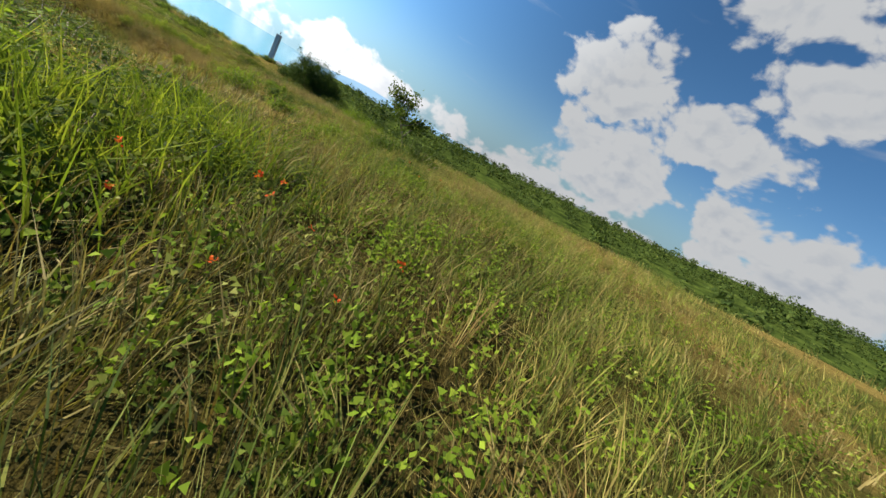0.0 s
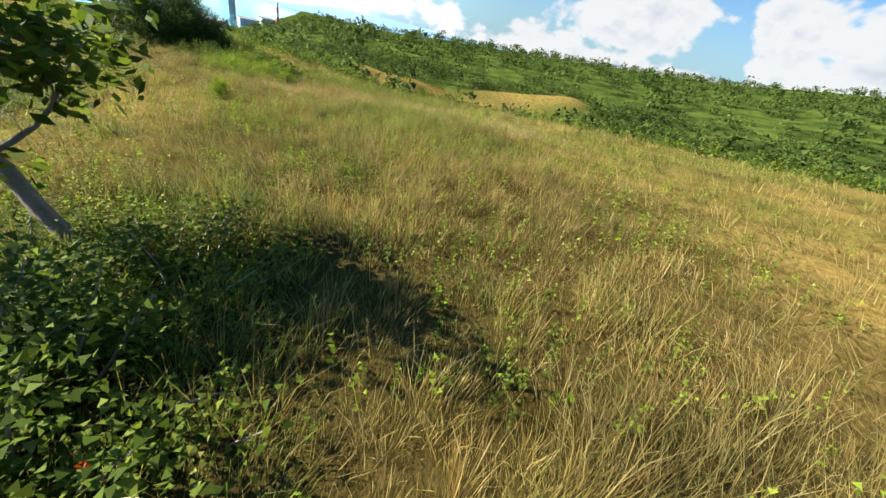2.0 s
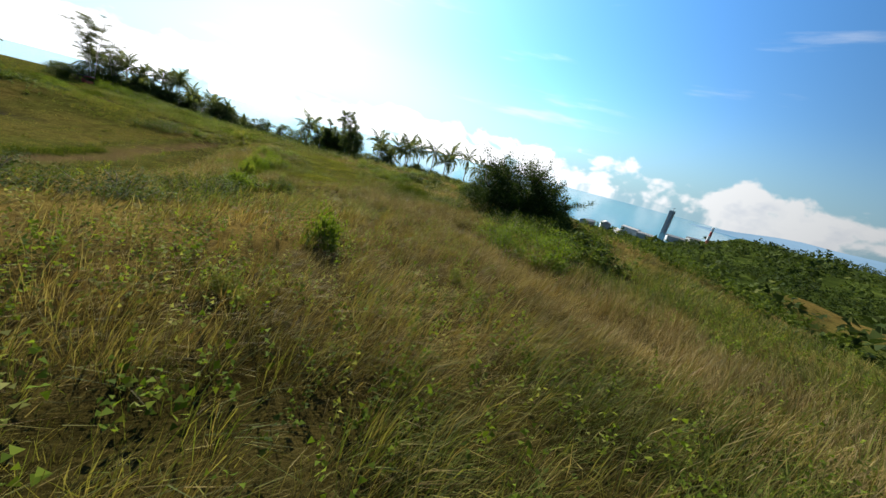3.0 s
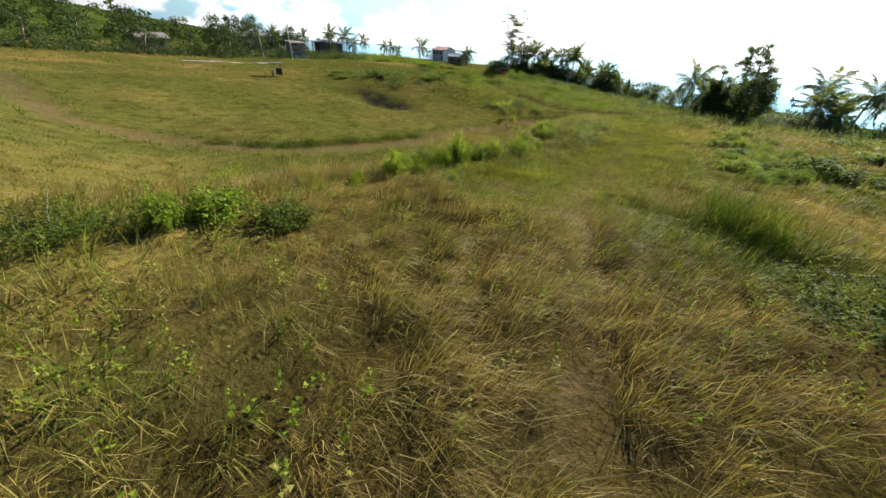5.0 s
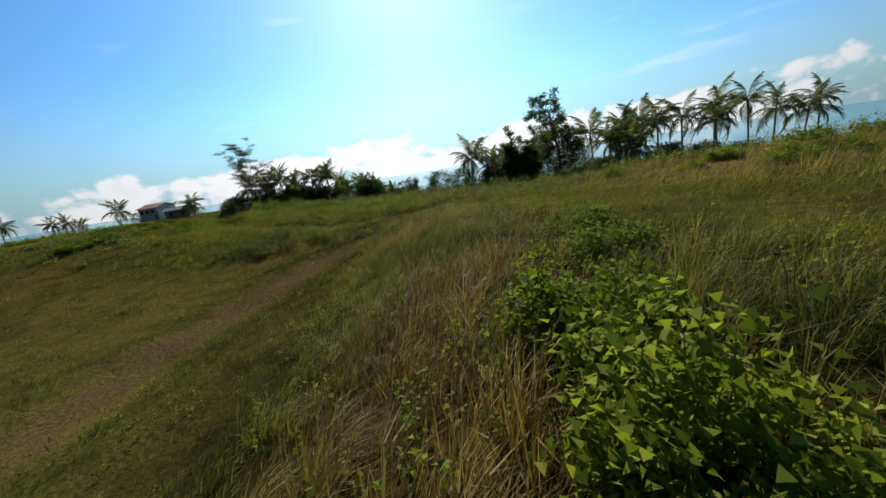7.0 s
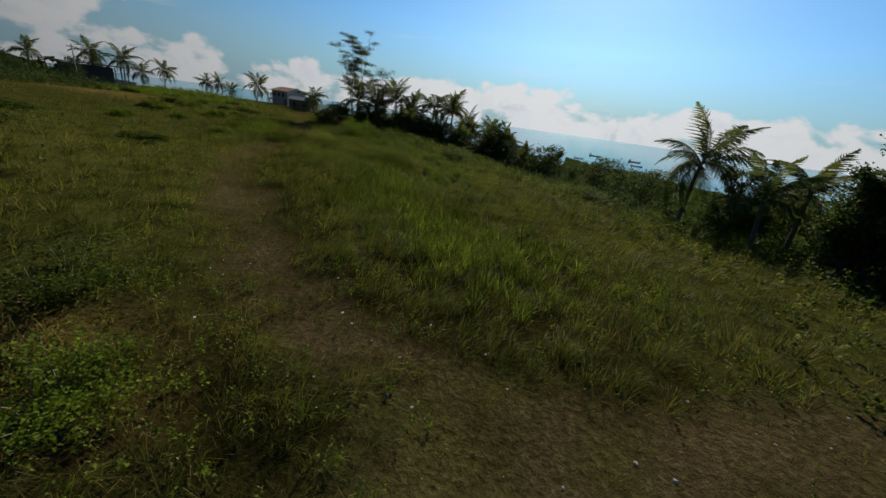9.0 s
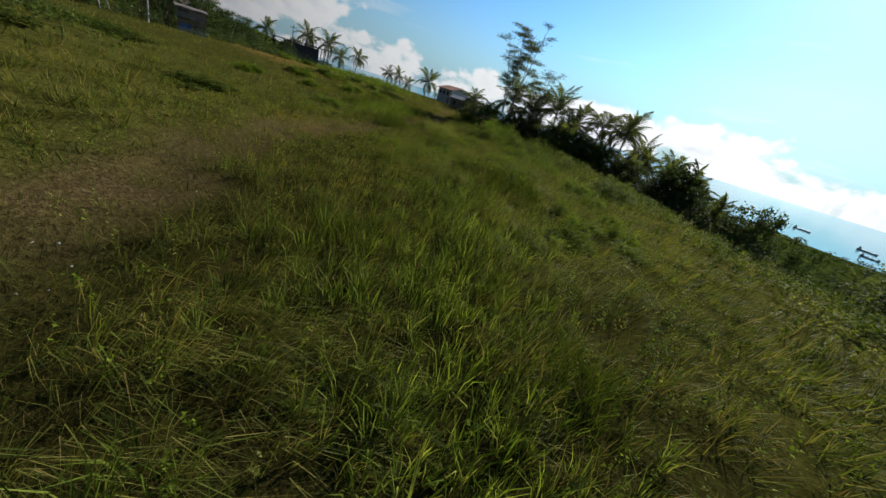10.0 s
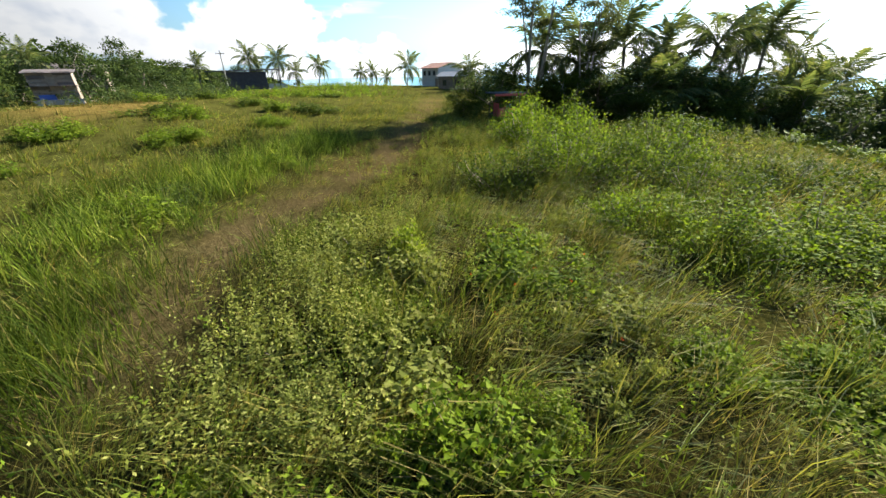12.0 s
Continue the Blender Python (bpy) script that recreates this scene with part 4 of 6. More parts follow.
for k, (x, y, top) in enumerate(((19.9, 25.4, 6.8), (23.7, 27.4, 8.4), (26.7, 28.6, 9.7), (30.0, 29.4, 11.2), (33.6, 30.2, 12.2), (37.7, 30.4, 13.8), (42.2, 30.2, 15.0), (45.4, 30.6, 14.8), (49.0, 30.8, 15.4), (52.1, 31.2, 17.2), (15.1, 37.4, 5.6), (28.6, 34.5, 11.0), (35.5, 27.0, 10.6))):
    palm(x, y, top, 1.0 + 0.1 * (k % 3), (0.5 * math.sin(k), 0.6 * math.cos(2 * k)), 10 + k, "coconut palm in the row along the sea edge", fronds=FAR_FRONDS)
for k, (x, y, top) in enumerate(((-35.4, 58.6, 6.4), (-34.6, 62.2, 6.0), (-31.9, 66.7, 7.6), (-29.9, 69.5, 6.4), (-27.4, 72.1, 8.2), (-23.9, 74.6, 9.4), (-20.0, 76.9, 6.2), (-17.0, 80.8, 6.4), (-22.0, 80.6, 8.6), (-14.6, 88.6, 10.0), (-19.4, 89.4, 11.0), (-10.2, 86.4, 9.0), (-25.4, 79.4, 9.0), (-6.4, 84.2, 8.4), (-8.2, 82.0, 7.0), (-12.0, 90.0, 9.0))):
    palm(x, y, top * 1.06 + 0.3, 1.2 + 0.12 * (k % 3), (0.5 * math.sin(2 * k), 0.5 * math.cos(k)), 30 + k, "leafy coconut palm in the dense belt above the slope", count=22, rise=(86, 96))
for k, (x, y, top) in enumerate(((-34.0, 59.6, 4.2), (-33.0, 63.4, 4.0), (-30.4, 66.4, 4.8), (-28.4, 69.0, 4.4), (-26.0, 72.6, 5.2), (-22.6, 75.6, 5.0), (-20.8, 72.6, 4.4), (-24.6, 69.6, 3.8), (-28.0, 64.6, 3.6), (-18.4, 79.0, 5.0))):
    palm(x, y, top, 1.25, (0.4 * math.sin(3 * k), 0.4 * math.cos(k)), 160 + k, "young coconut palm with fronds close to the ground in the belt", count=20, rise=(82, 84))
for k, (x, y, top) in enumerate(((-16.0, 74.6, 7.4), (-12.2, 70.2, 6.2), (-8.4, 72.4, 7.0), (-4.6, 68.8, 5.8))):
    palm(x, y, top, 1.1, (0.4 * math.sin(2 * k), 0.4), 90 + k, "coconut palm at the lower end of the belt", fronds=FAR_FRONDS, rise=(84, 86))
for k, (x, y, top, size) in enumerate(((-114.5, 64.7, 9.2, 1.1), (-114.2, 71.3, 8.6, 1.25), (-113.6, 75.0, 6.0, 1.0), (-115.7, 82.2, 7.6, 1.1), (-116.2, 95.5, 6.2, 1.0), (-116.9, 99.8, 6.2, 1.0), (-117.5, 105.7, 4.9, 0.9), (-96.2, 96.4, 7.2, 1.35), (-65.8, 85.6, 6.4, 1.15), (-96.8, 30.6, 7.6, 0.95), (-119.5, 68.0, 7.0, 1.0), (-118.0, 55.0, 7.5, 1.0))):
    palm(x, y, max(3.4, top - 1.3), size * 1.16, (0.4 * math.sin(3 * k), 0.4), 60 + k, "coconut palm on the skyline near the houses", count=22, rise=(78, 110), fronds=FAR_FRONDS)

# ---- shrubs and weeds ----


def shrub_kind(name, mat, leaf, count, seed, label, tall=0.5, stems=18, slim=0.5, shell=0.5):
    """A bush about a metre in radius and in height, as an Empty with stems and foliage."""
    rng = np.random.default_rng(seed)
    ob = tagged(new(name), label, "bush", "bushes on the hill")
    runs, tips = [], []
    for k in range(stems):
        a, r = rng.uniform(0, 2 * np.pi), math.sqrt(rng.random())
        foot = np.array([0.3 * r * math.cos(a), 0.3 * r * math.sin(a), -0.08])
        top_z = (1 - 0.65 * r * r) * rng.uniform(0.65, 1.1)
        way = np.array([r * math.cos(a) - foot[0], r * math.sin(a) - foot[1], top_z])
        run, _ = bent(rng, foot, way / np.linalg.norm(way), np.linalg.norm(way), 4, 0.15)
        runs.append((run, np.linspace(0.014, 0.004, len(run))))
        tips += list(run[1:]) + list((run[1:-1] + run[2:]) / 2)
    v, f, s = tubes(runs, 3)
    part("stem", raw_mesh("stem", v, f, s, M_BARK, True), ob)
    tips = np.array(tips)
    c = tips[rng.integers(0, len(tips), count)] + rng.normal(0, 1, (count, 3)) * np.array([0.11, 0.11, 0.08])
    c[:, 2] = np.abs(c[:, 2])
    v, f = leaflets(rng, c, leaf, 0.25, slim * 1.35)
    part("foliage", leaf_mesh("foliage", v, f, mat, 3), ob)
    return ob


M_PALE = leafy("pale_weed_leaves", [(0.0, (0.14, 0.165, 0.028)), (0.5, (0.25, 0.28, 0.055)), (1.0, (0.40, 0.40, 0.12))], None, 0.42, 0.8)
KINDS = [shrub_kind("bush", M_BUSH, 0.085, 2300, 71, "dense green bush with small leaves in the grass"),
         shrub_kind("bush", M_HERB, 0.09, 2100, 72, "bright green leafy bush in the meadow grass", slim=0.6),
         shrub_kind("bush", M_DARKLEAF, 0.06, 4200, 73, "dark dense bush with shaded inside", stems=20),
         shrub_kind("weed_clump", M_PALE, 0.075, 1900, 74, "pale green clump of upright leafy weeds", stems=9, slim=0.45),
         shrub_kind("bush", M_BUSH, 0.11, 1700, 75, "loose bush of creeping scrub with broad leaves", stems=15, slim=0.7)]
KINDS.append(shrub_kind("bush", M_BUSH, 0.1, 1500, 76, "low scrub bush on the slope", stems=10, slim=0.6))
KINDS.append(shrub_kind("bush", M_HERB, 0.1, 1500, 77, "low leafy scrub bush on the slope", stems=10, slim=0.6))
KINDS.append(shrub_kind("bush", M_BUSH, 0.046, 4000, 78, "big green bush of small leaves beside tall grass", stems=18, slim=0.55))
KINDS.append(shrub_kind("bush", M_HERB, 0.047, 4000, 79, "big bright green bush beside tall grass", stems=18, slim=0.55))
KINDS.append(shrub_kind("bush", M_YELLOWLEAF, 0.085, 1900, 80, "bush with yellow-green flowering tips", stems=16, slim=0.5))
M_SPRIG = leafy("sprig_leaves", [(0.0, (0.15, 0.22, 0.022)), (0.5, (0.28, 0.36, 0.035)), (1.0, (0.46, 0.50, 0.08))], None, 0.48, 0.5)
KINDS.append(shrub_kind("bush", M_SPRIG, 0.082, 4400, 83, "bright yellow-green leafy shrub on the grassy bank", stems=24, slim=0.55))
KINDS.append(shrub_kind("bush", M_HERB, 0.078, 4800, 84, "dense mid-green leafy shrub on the grassy shoulder", stems=24, slim=0.5))
used_kinds = set()


def shrub(kind, x, y, r, h, turn=0.0):
    m = pose(x, y, float(ground_height(x, y)) - 0.04, 0, 0, turn) @ Matrix.Diagonal((r, r * 0.92, h, 1))
    if kind in used_kinds:
        return copy_thing(KINDS[kind], m @ Matrix.Diagonal((*(1 / v for v in KINDS[kind].scale), 1)))
    used_kinds.add(kind)
    KINDS[kind].matrix_basis = m
    return KINDS[kind]


SHRUBS = [
    # the southern meadow
    "0 -10.8 -44.6 1.1 .9", "0 -14.9 -46.4 1.0 .55", "7 -9.7 -44.0 1.3 1.1", "1 -16.2 -46.6 .8 .5", "7 -5.5 -44.0 1.2 .75", "7 -6.9 -45.3 1.5 1.3", "2 -6.6 -44.6 1.1 1.3", "7 -5.4 -45.2 1.3 .85", "2 -6.9 -43.8 1.1 .9", "7 -22.6 -45.2 1.5 .8", "1 -23.6 -45.0 1.1 .75", "7 -21.6 -45.8 1.1 .6", "8 -22.2 -43.8 1.5 .85", "7 -19.6 -44.9 1.2 .6", "7 -20.9 -44.2 1.4 .8",
    "7 -18.0 -39.0 1.6 1.0", "8 -11.0 -38.5 1.5 1.1", "4 -19.8 -43.2 .9 .6", "1 -14.3 -43.8 .7 .6", "4 -7.5 -38 1.2 .7", "7 -16 -36.5 1.4 .9", "1 -24.2 -45.6 .9 .6", "1 -12.6 -41 .8 .6",
    # beside the footpath
    "1 3.0 -32.0 .5 .9", "8 10.9 -36.0 1.2 1.0", "8 13.1 -36.0 1.5 1.1", "8 12.2 -34.2 1.4 1.1", "8 14.8 -33.0 1.8 1.15", "4 17.0 -33.5 1.6 .9", "7 14.6 -30.7 1.6 1.1", "1 11.3 -37.6 .8 .9",
    "7 16.6 -30.8 1.6 1.2", "4 15.2 -35.6 1.4 .8", "1 5.2 -38.5 .45 .95", "7 1.2 -35.9 1.3 .75", "7 2.2 -33.4 1.2 .75", "7 -0.5 -36.6 1.3 .7", "1 3.0 -31.2 1.0 .7", "0 4.2 -30.4 .7 .6",
    "3 7.5 -39.6 .3 .45", "3 4.1 -41.2 .35 .5", "8 19.5 -31 1.6 1.0", "7 21.4 -29.4 1.5 1.1", "7 13.4 -26.5 1.5 .9",
    # along the bank
    "10 -2.3 -28.8 .8 .95", "10 -1.6 -28.5 .55 1.15", "10 -2.0 -28.2 .6 .8", "10 2.6 -25.6 .38 1.0", "10 2.5 -25.1 .5 .75", "11 2.5 -24.5 .5 .75", "2 2.4 -23.9 .45 .85", "11 2.8 -23.3 .4 .95", "11 2.9 -22.4 .55 .95", "10 2.6 -21.9 .5 1.15", "11 3.0 -21.4 .6 .8", "2 3.15 -21.2 .5 .7", "10 3.3 -20.3 .65 .85", "11 4.1 -19.2 .5 .75", "11 3.2 -16.5 .5 .85", "10 2.8 -17.0 .34 .45", "10 3.7 -17.3 .22 .4", "10 2.3 -17.3 .3 .4", "11 4.05 -17.0 .28 .5", "10 3.1 -17.9 .3 .35", "11 3.0 -14.0 .45 .7", "10 4.2 -17.8 .22 .35", "10 3.6 -18.4 .5 .7", "10 2.5 -12.8 .8 .85", "11 2.7 -11.4 .9 .95", "11 3.2 -13.6 .6 .7", "10 2.2 -26.7 .26 .4", "10 4.2 -24.5 .2 .4", "10 2.5 -27.1 .24 .35", "11 4.0 -9.3 .8 .65", "11 4.4 -7.2 .8 .6", "10 0.8 -21 .7 .6", "10 -0.4 -26.4 .5 .6",
    # on the seaward shoulder
    "11 12.7 -16.3 0.60 0.42", "11 13.5 -15.4 0.74 0.62", "10 12.1 -15 0.88 0.55", "11 14.3 -14.4 0.67 0.49", "11 13.2 -13.6 0.81 0.42", "10 12.3 -8 0.60 0.62", "11 11.2 -8.3 0.74 0.55", "11 13.7 -3.6 0.88 0.49", "10 14.6 -7.8 0.67 0.42", "11 13.6 -8.6 0.81 0.62", "11 14.4 -11.6 0.60 0.55", "10 13 -11.8 0.74 0.49", "11 12.2 -10.4 0.88 0.42", "11 9.9 1.6 0.67 0.62", "10 12.6 -1 0.81 0.55", "11 11.6 -12.6 0.60 0.49", "11 13.2 -5.6 0.74 0.42", "10 11.8 -4.2 0.88 0.62", "11 15.4 -10 0.67 0.55", "11 15.2 -13 0.81 0.49", "10 11 -1.5 0.60 0.42",
    # round the junction of the trails
    "7 -8.3 6.5 1.8 1.25", "8 -6.3 7.5 1.2 1.1", "7 -9.4 9.0 1.4 1.1", "7 -10.8 6.3 1.5 1.0", "7 12.0 10.8 1.5 .8", "3 9.6 12.2 1.3 .7", "4 13.4 13.4 1.5 .8", "3 8.2 10.6 1.0 .6",
    "7 7.3 27.2 1.7 1.1", "8 4.2 29.4 1.6 1.0", "7 10.2 25.2 1.8 1.2", "4 12.6 23.4 1.8 1.1", "7 16.2 20.6 2.0 1.3", "7 18.4 19.4 2.0 1.5", "8 21.2 16.2 1.8 1.1", "7 19.2 13.6 1.7 1.0", "8 1.2 33.4 1.8 1.1",
    # the end of the flight
    "2 -18.9 30.3 .9 .85", "11 -14.0 28.6 1.5 1.05", "11 -12.6 28.6 1.3 1.1", "11 -11.2 27.7 1.2 .9", "11 -41.9 32.0 1.5 .9", "11 -12.6 36.7 1.2 1.0", "4 -16.7 31.9 .8 .6", "3 -22.3 34.2 1.2 1.0", "3 -23.3 35.2 1.1 .95",
    "3 -24.6 35.6 1.4 .9", "2 -30.1 33.8 1.0 .7", "11 -31.9 36.7 1.1 .7", "7 -25.7 41.3 1.6 1.6", "8 -24.5 42.6 1.7 1.8", "8 -21.7 40.4 1.3 1.2", "8 -20.2 41.2 1.6 1.3", "8 -19.0 42.4 1.8 1.2", "11 -29.3 33.0 1.0 .8",
    "8 -25.2 45.2 2.0 2.2", "8 -28.6 47.2 2.0 2.4", "8 -23.0 47.2 2.0 1.9", "8 -31.2 50.2 1.8 2.5", "3 -20.6 36.6 1.0 .8", "11 -22.2 37.4 1.2 .9", "1 -36.5 30.2 1.1 .7", "11 -38 35.5 1.3 .8", "1 -34.0 39.4 1.1 .8",
    "7 -25.6 41.9 1.5 1.7", "7 -24.3 43.2 1.7 2.1", "7 -22.9 44.6 1.8 2.2", "7 -21.2 44.8 1.6 1.6", "7 -26.4 46.6 1.8 2.3", "7 -24.0 50.0 2.0 2.4", "7 -19.8 47.4 1.7 1.3", "8 -28.4 50.4 1.8 2.4", "3 -20.7 48.0 1.2 1.3", "9 -12.0 65.8 2.0 1.9", "9 -8.6 65.2 1.7 1.6", "2 -12.9 42.0 1.7 1.6", "2 -11.4 41.0 1.5 1.4",
    "11 -44 37 1.5 .9", "8 -49 42 1.6 .9", "11 -40.5 40.5 1.2 .7", "11 -28.8 28.4 1.2 .7", "11 -36 25.2 1.3 .8",
]
for k, row in enumerate(SHRUBS):
    kind, x, y, r, h = (float(v) for v in row.split())
    shrub(int(kind), x, y, r, h, 77.0 * k)


M_TALL = leafy("tall_grass_blades", [(0.0, (0.035, 0.06, 0.010)), (0.5, (0.085, 0.125, 0.014)), (0.85, (0.16, 0.20, 0.022)), (1.0, (0.33, 0.26, 0.09))], None, 0.36, 0.6)


M_RANK = leafy("rank_grass_blades", [(0.0, (0.08, 0.12, 0.012)), (0.5, (0.17, 0.23, 0.02)), (1.0, (0.30, 0.33, 0.04))], None, 0.4, 0.6)


SWATH = [(-0.6, 14.8), (-3.6, 15.8), (-6.4, 18.2), (-9.0, 21.8), (-11.6, 26.2)]
M_FRESH = leafy("fresh_grass_blades", [(0.0, (0.03, 0.055, 0.008)), (0.45, (0.12, 0.18, 0.02)), (0.8, (0.26, 0.34, 0.045)), (1.0, (0.46, 0.48, 0.11))], None, 0.42, 0.6)
PALE = [(1.2, -29.6), (0.4, -28.0), (0.9, -26.6), (1.6, -25.4), (1.7, -23.6), (1.6, -21.0), (2.0, -18.6)]
BESIDE = [(-28.3, 31.0), (-30.6, 34.4), (-33.0, 38.2), (-35.6, 41.6)]
TURN = [(-13.4, -24.3), (-10.9, -22.3), (-10.1, -20.2), (-9.7, -18.4), (-9.0, -16.4), (-8.7, -13.7), (-8.2, -10.6)]
EDGE = [(a[0] + (b[0] - a[0]) * k / 5, a[1] + (b[1] - a[1]) * k / 5) for a, b in zip(TURN, TURN[1:]) for k in range(5)]   # along the low trail


def grow(rng, spots, each, spread, tall, mat, label, tuft=0):
    """Stands of grass round the given feet; tuft: blades to a tuft, where they stand in tufts with gaps between."""
    per = tuft or 1
    x, y = (np.repeat(np.repeat([p[k] for p in spots], each // per) + rng.normal(0, spread, each // per * len(spots)), per) for k in (0, 1))
    n = len(x)
    h = rng.uniform(0.4, 1.0, n) * tall * (0.6 + 0.7 * fbm(x / 0.6, y / 0.6, 207, 2)) * np.repeat(rng.uniform(0.7, 1.3, n // per), per)
    fan = rng.uniform(0, 2 * np.pi, n)
    if tuft:
        off = np.abs(rng.normal(0, 0.07, n))
        x, y = x + off * np.cos(fan), y + off * np.sin(fan)
    v, f, sizes, corners = blades(x, y, h, rng.uniform(0.008, 0.015, n) * (1.25 if tuft else 1.0), fan, rng.uniform(0.1, 0.75, n), rng.uniform(0, np.pi, n), True)
    tagged(new("tall_grass", raw_mesh("tall_grass", v, f, sizes, mat)), label, "grass", kind="stuff")


def tall_grass():
    """Dense stands of tall green grass."""
    rng = np.random.default_rng(203)
    spots = ((-12.8, 27.0), (-11.5, 27.7), (-11.0, 26.9), (-19.5, 30.2), (-16.5, 29.3), (-11.9, 26.7), (-13.0, 28.0), (-20.8, 32.5), (-9.5, 18.9), (-4.8, 19.4), (-21.3, 40.8), (-20.3, 40.4), (-22.1, 41.1), (-31.9, 32.4), (-32.5, 34.3), (-22.6, 34.9), (-25.4, 31.4), (-24.5, 31.7), (-24.9, 30.6), (-26.2, 32.2), (11.3, -24.4), (11.7, -23.0), (-25.6, 35.1))
    high = ((-14.3, 28.1), (-13.5, 28.3), (-12.7, 28.5), (-12.0, 28.2), (-11.3, 27.8), (-10.7, 27.3), (-12.4, 29.1))
    bank = ((2.6, -24.2), (1.9, -23.1), (1.5, -21.7), (1.9, -20.6))
    swath = [(ax + (bx - ax) * k / 8, ay + (by - ay) * k / 8) for (ax, ay), (bx, by) in zip(SWATH, SWATH[1:]) for k in range(8)]
    grow(rng, swath, 480, 1.35, 0.66, M_FRESH, "swath of fresh green grass beside the trail", 20)
    grow(rng, ((-23.4, -45.7), (-22.7, -45.3), (-22.0, -45.6), (-22.9, -44.5), (-21.3, -45.0), (-20.4, -44.4), (-23.6, -44.6)), 420, 0.42, 0.8, M_RANK, "stands of rank green grass in the meadow")
    beside = [(ax + (bx - ax) * k / 7, ay + (by - ay) * k / 7) for (ax, ay), (bx, by) in zip(BESIDE, BESIDE[1:]) for k in range(7)]
    grow(rng, beside, 400, 0.8, 0.85, M_FRESH, "wall of tall green grass beside the trail", 16)
    ditch = ((9.8, -23.4), (10.25, -23.8), (10.65, -23.7), (11.3, -23.3), (11.9, -22.9), (11.1, -24.0), (11.8, -23.9), (10.6, -24.7), (11.4, -22.3), (12.4, -23.6), (12.3, -24.6))
    grow(rng, ditch, 420, 0.33, 0.6, M_TALL, "dark green grass in the ditch")
    turf = [(ax + (bx - ax) * k / 5, ay + (by - ay) * k / 5) for (ax, ay), (bx, by) in zip(FRESH, FRESH[1:]) for k in range(5)]
    grow(rng, turf, 380, 0.5, 0.2, M_TURF, "short bright turf beside the ridge trail")
    grow(rng, [(ax + (bx - ax) * k / 6, ay + (by - ay) * k / 6) for (ax, ay), (bx, by) in zip(PALE, PALE[1:]) for k in range(6)], 330, 0.42, 0.5, M_STRAW, "combed straw-pale grass on the crest of the bank")
    grow(rng, bank, 300, 0.35, 0.7, M_RANK, "stands of bright green grass on the bank")
    grow(rng, [p for p, q in zip(EDGE, itertools.cycle((1, 1, 0, 1, 1, 1, 0))) if q], 330, 0.3, 0.46, M_TALL, "dark green grass along the low trail")
    each = 750
    x, y = (np.repeat([p[k] for p in spots + high], each) + rng.normal(0, 0.5, each * len(spots + high)) * np.repeat([1.0] * len(spots) + [0.7] * len(high), each) for k in (0, 1))
    n = len(x)
    h = rng.uniform(0.3, 0.85, n) * (0.7 + 0.6 * fbm(x / 0.6, y / 0.6, 205, 2)) * np.repeat([1.0] * len(spots) + [1.35] * len(high), each)
    v, f, sizes, corners = blades(x, y, h, rng.uniform(0.008, 0.015, n), rng.uniform(0, 2 * np.pi, n), rng.uniform(0.1, 0.75, n), rng.uniform(0, np.pi, n), True)
    tagged(new("tall_grass", raw_mesh("tall_grass", v, f, sizes, M_TALL)), "stands of tall dark green grass", "grass", kind="stuff")


tall_grass()


def scrub_zone(seed, count, box, keep, radius, height):
    rng = np.random.default_rng(seed)
    n = 0
    while n < count:
        x, y = rng.uniform(box[0], box[1]), rng.uniform(box[2], box[3])
        if keep(x, y):
            shrub(int(rng.choice([5, 5, 6, 6, 4])), x, y, rng.uniform(*radius), rng.uniform(*height), rng.uniform(0, 360))
            n += 1


def beyond_edge(x, y):
    return float(x - np.interp(y, SHORE_Y, SHORE_X))


end_rng = random.Random(87)
count = 0
while count < 60:                     # rank growth where the flight ends
    x, y = end_rng.uniform(-34, -6), end_rng.uniform(20, 46)
    if lush(x, y) > 0.6 and near_line(x, y, HOUSE_TRAIL) > 3.4:
        shrub(end_rng.choice([11, 10, 11, 1, 11, 3]), x, y, end_rng.uniform(0.45, 0.95), end_rng.uniform(0.45, 0.9), end_rng.uniform(0, 360))
        count += 1
scrub_zone(81, 20, (-32, 12, 28, 78), lambda x, y: -9 < beyond_edge(x, y) < 9, (1.2, 2.2), (0.7, 1.4))
scrub_zone(82, 16, (11, 26, -20, 8), lambda x, y: -14 < beyond_edge(x, y) < 2, (1.0, 1.9), (0.5, 0.95))
scrub_zone(83, 16, (-46, -22, 4, 20), lambda x, y: near_line(x, y, LOW_TRAIL) > 6 and near_line(x, y, HOUSE_TRAIL) > 3, (1.0, 2.0), (0.4, 0.8))
scrub_zone(84, 12, (-72, -40, 30, 66), lambda x, y: near_line(x, y, HOUSE_TRAIL) > 3.5, (1.0, 2.0), (0.5, 0.9))


# ---- the belt of trees above the slope, and trees in the west ----


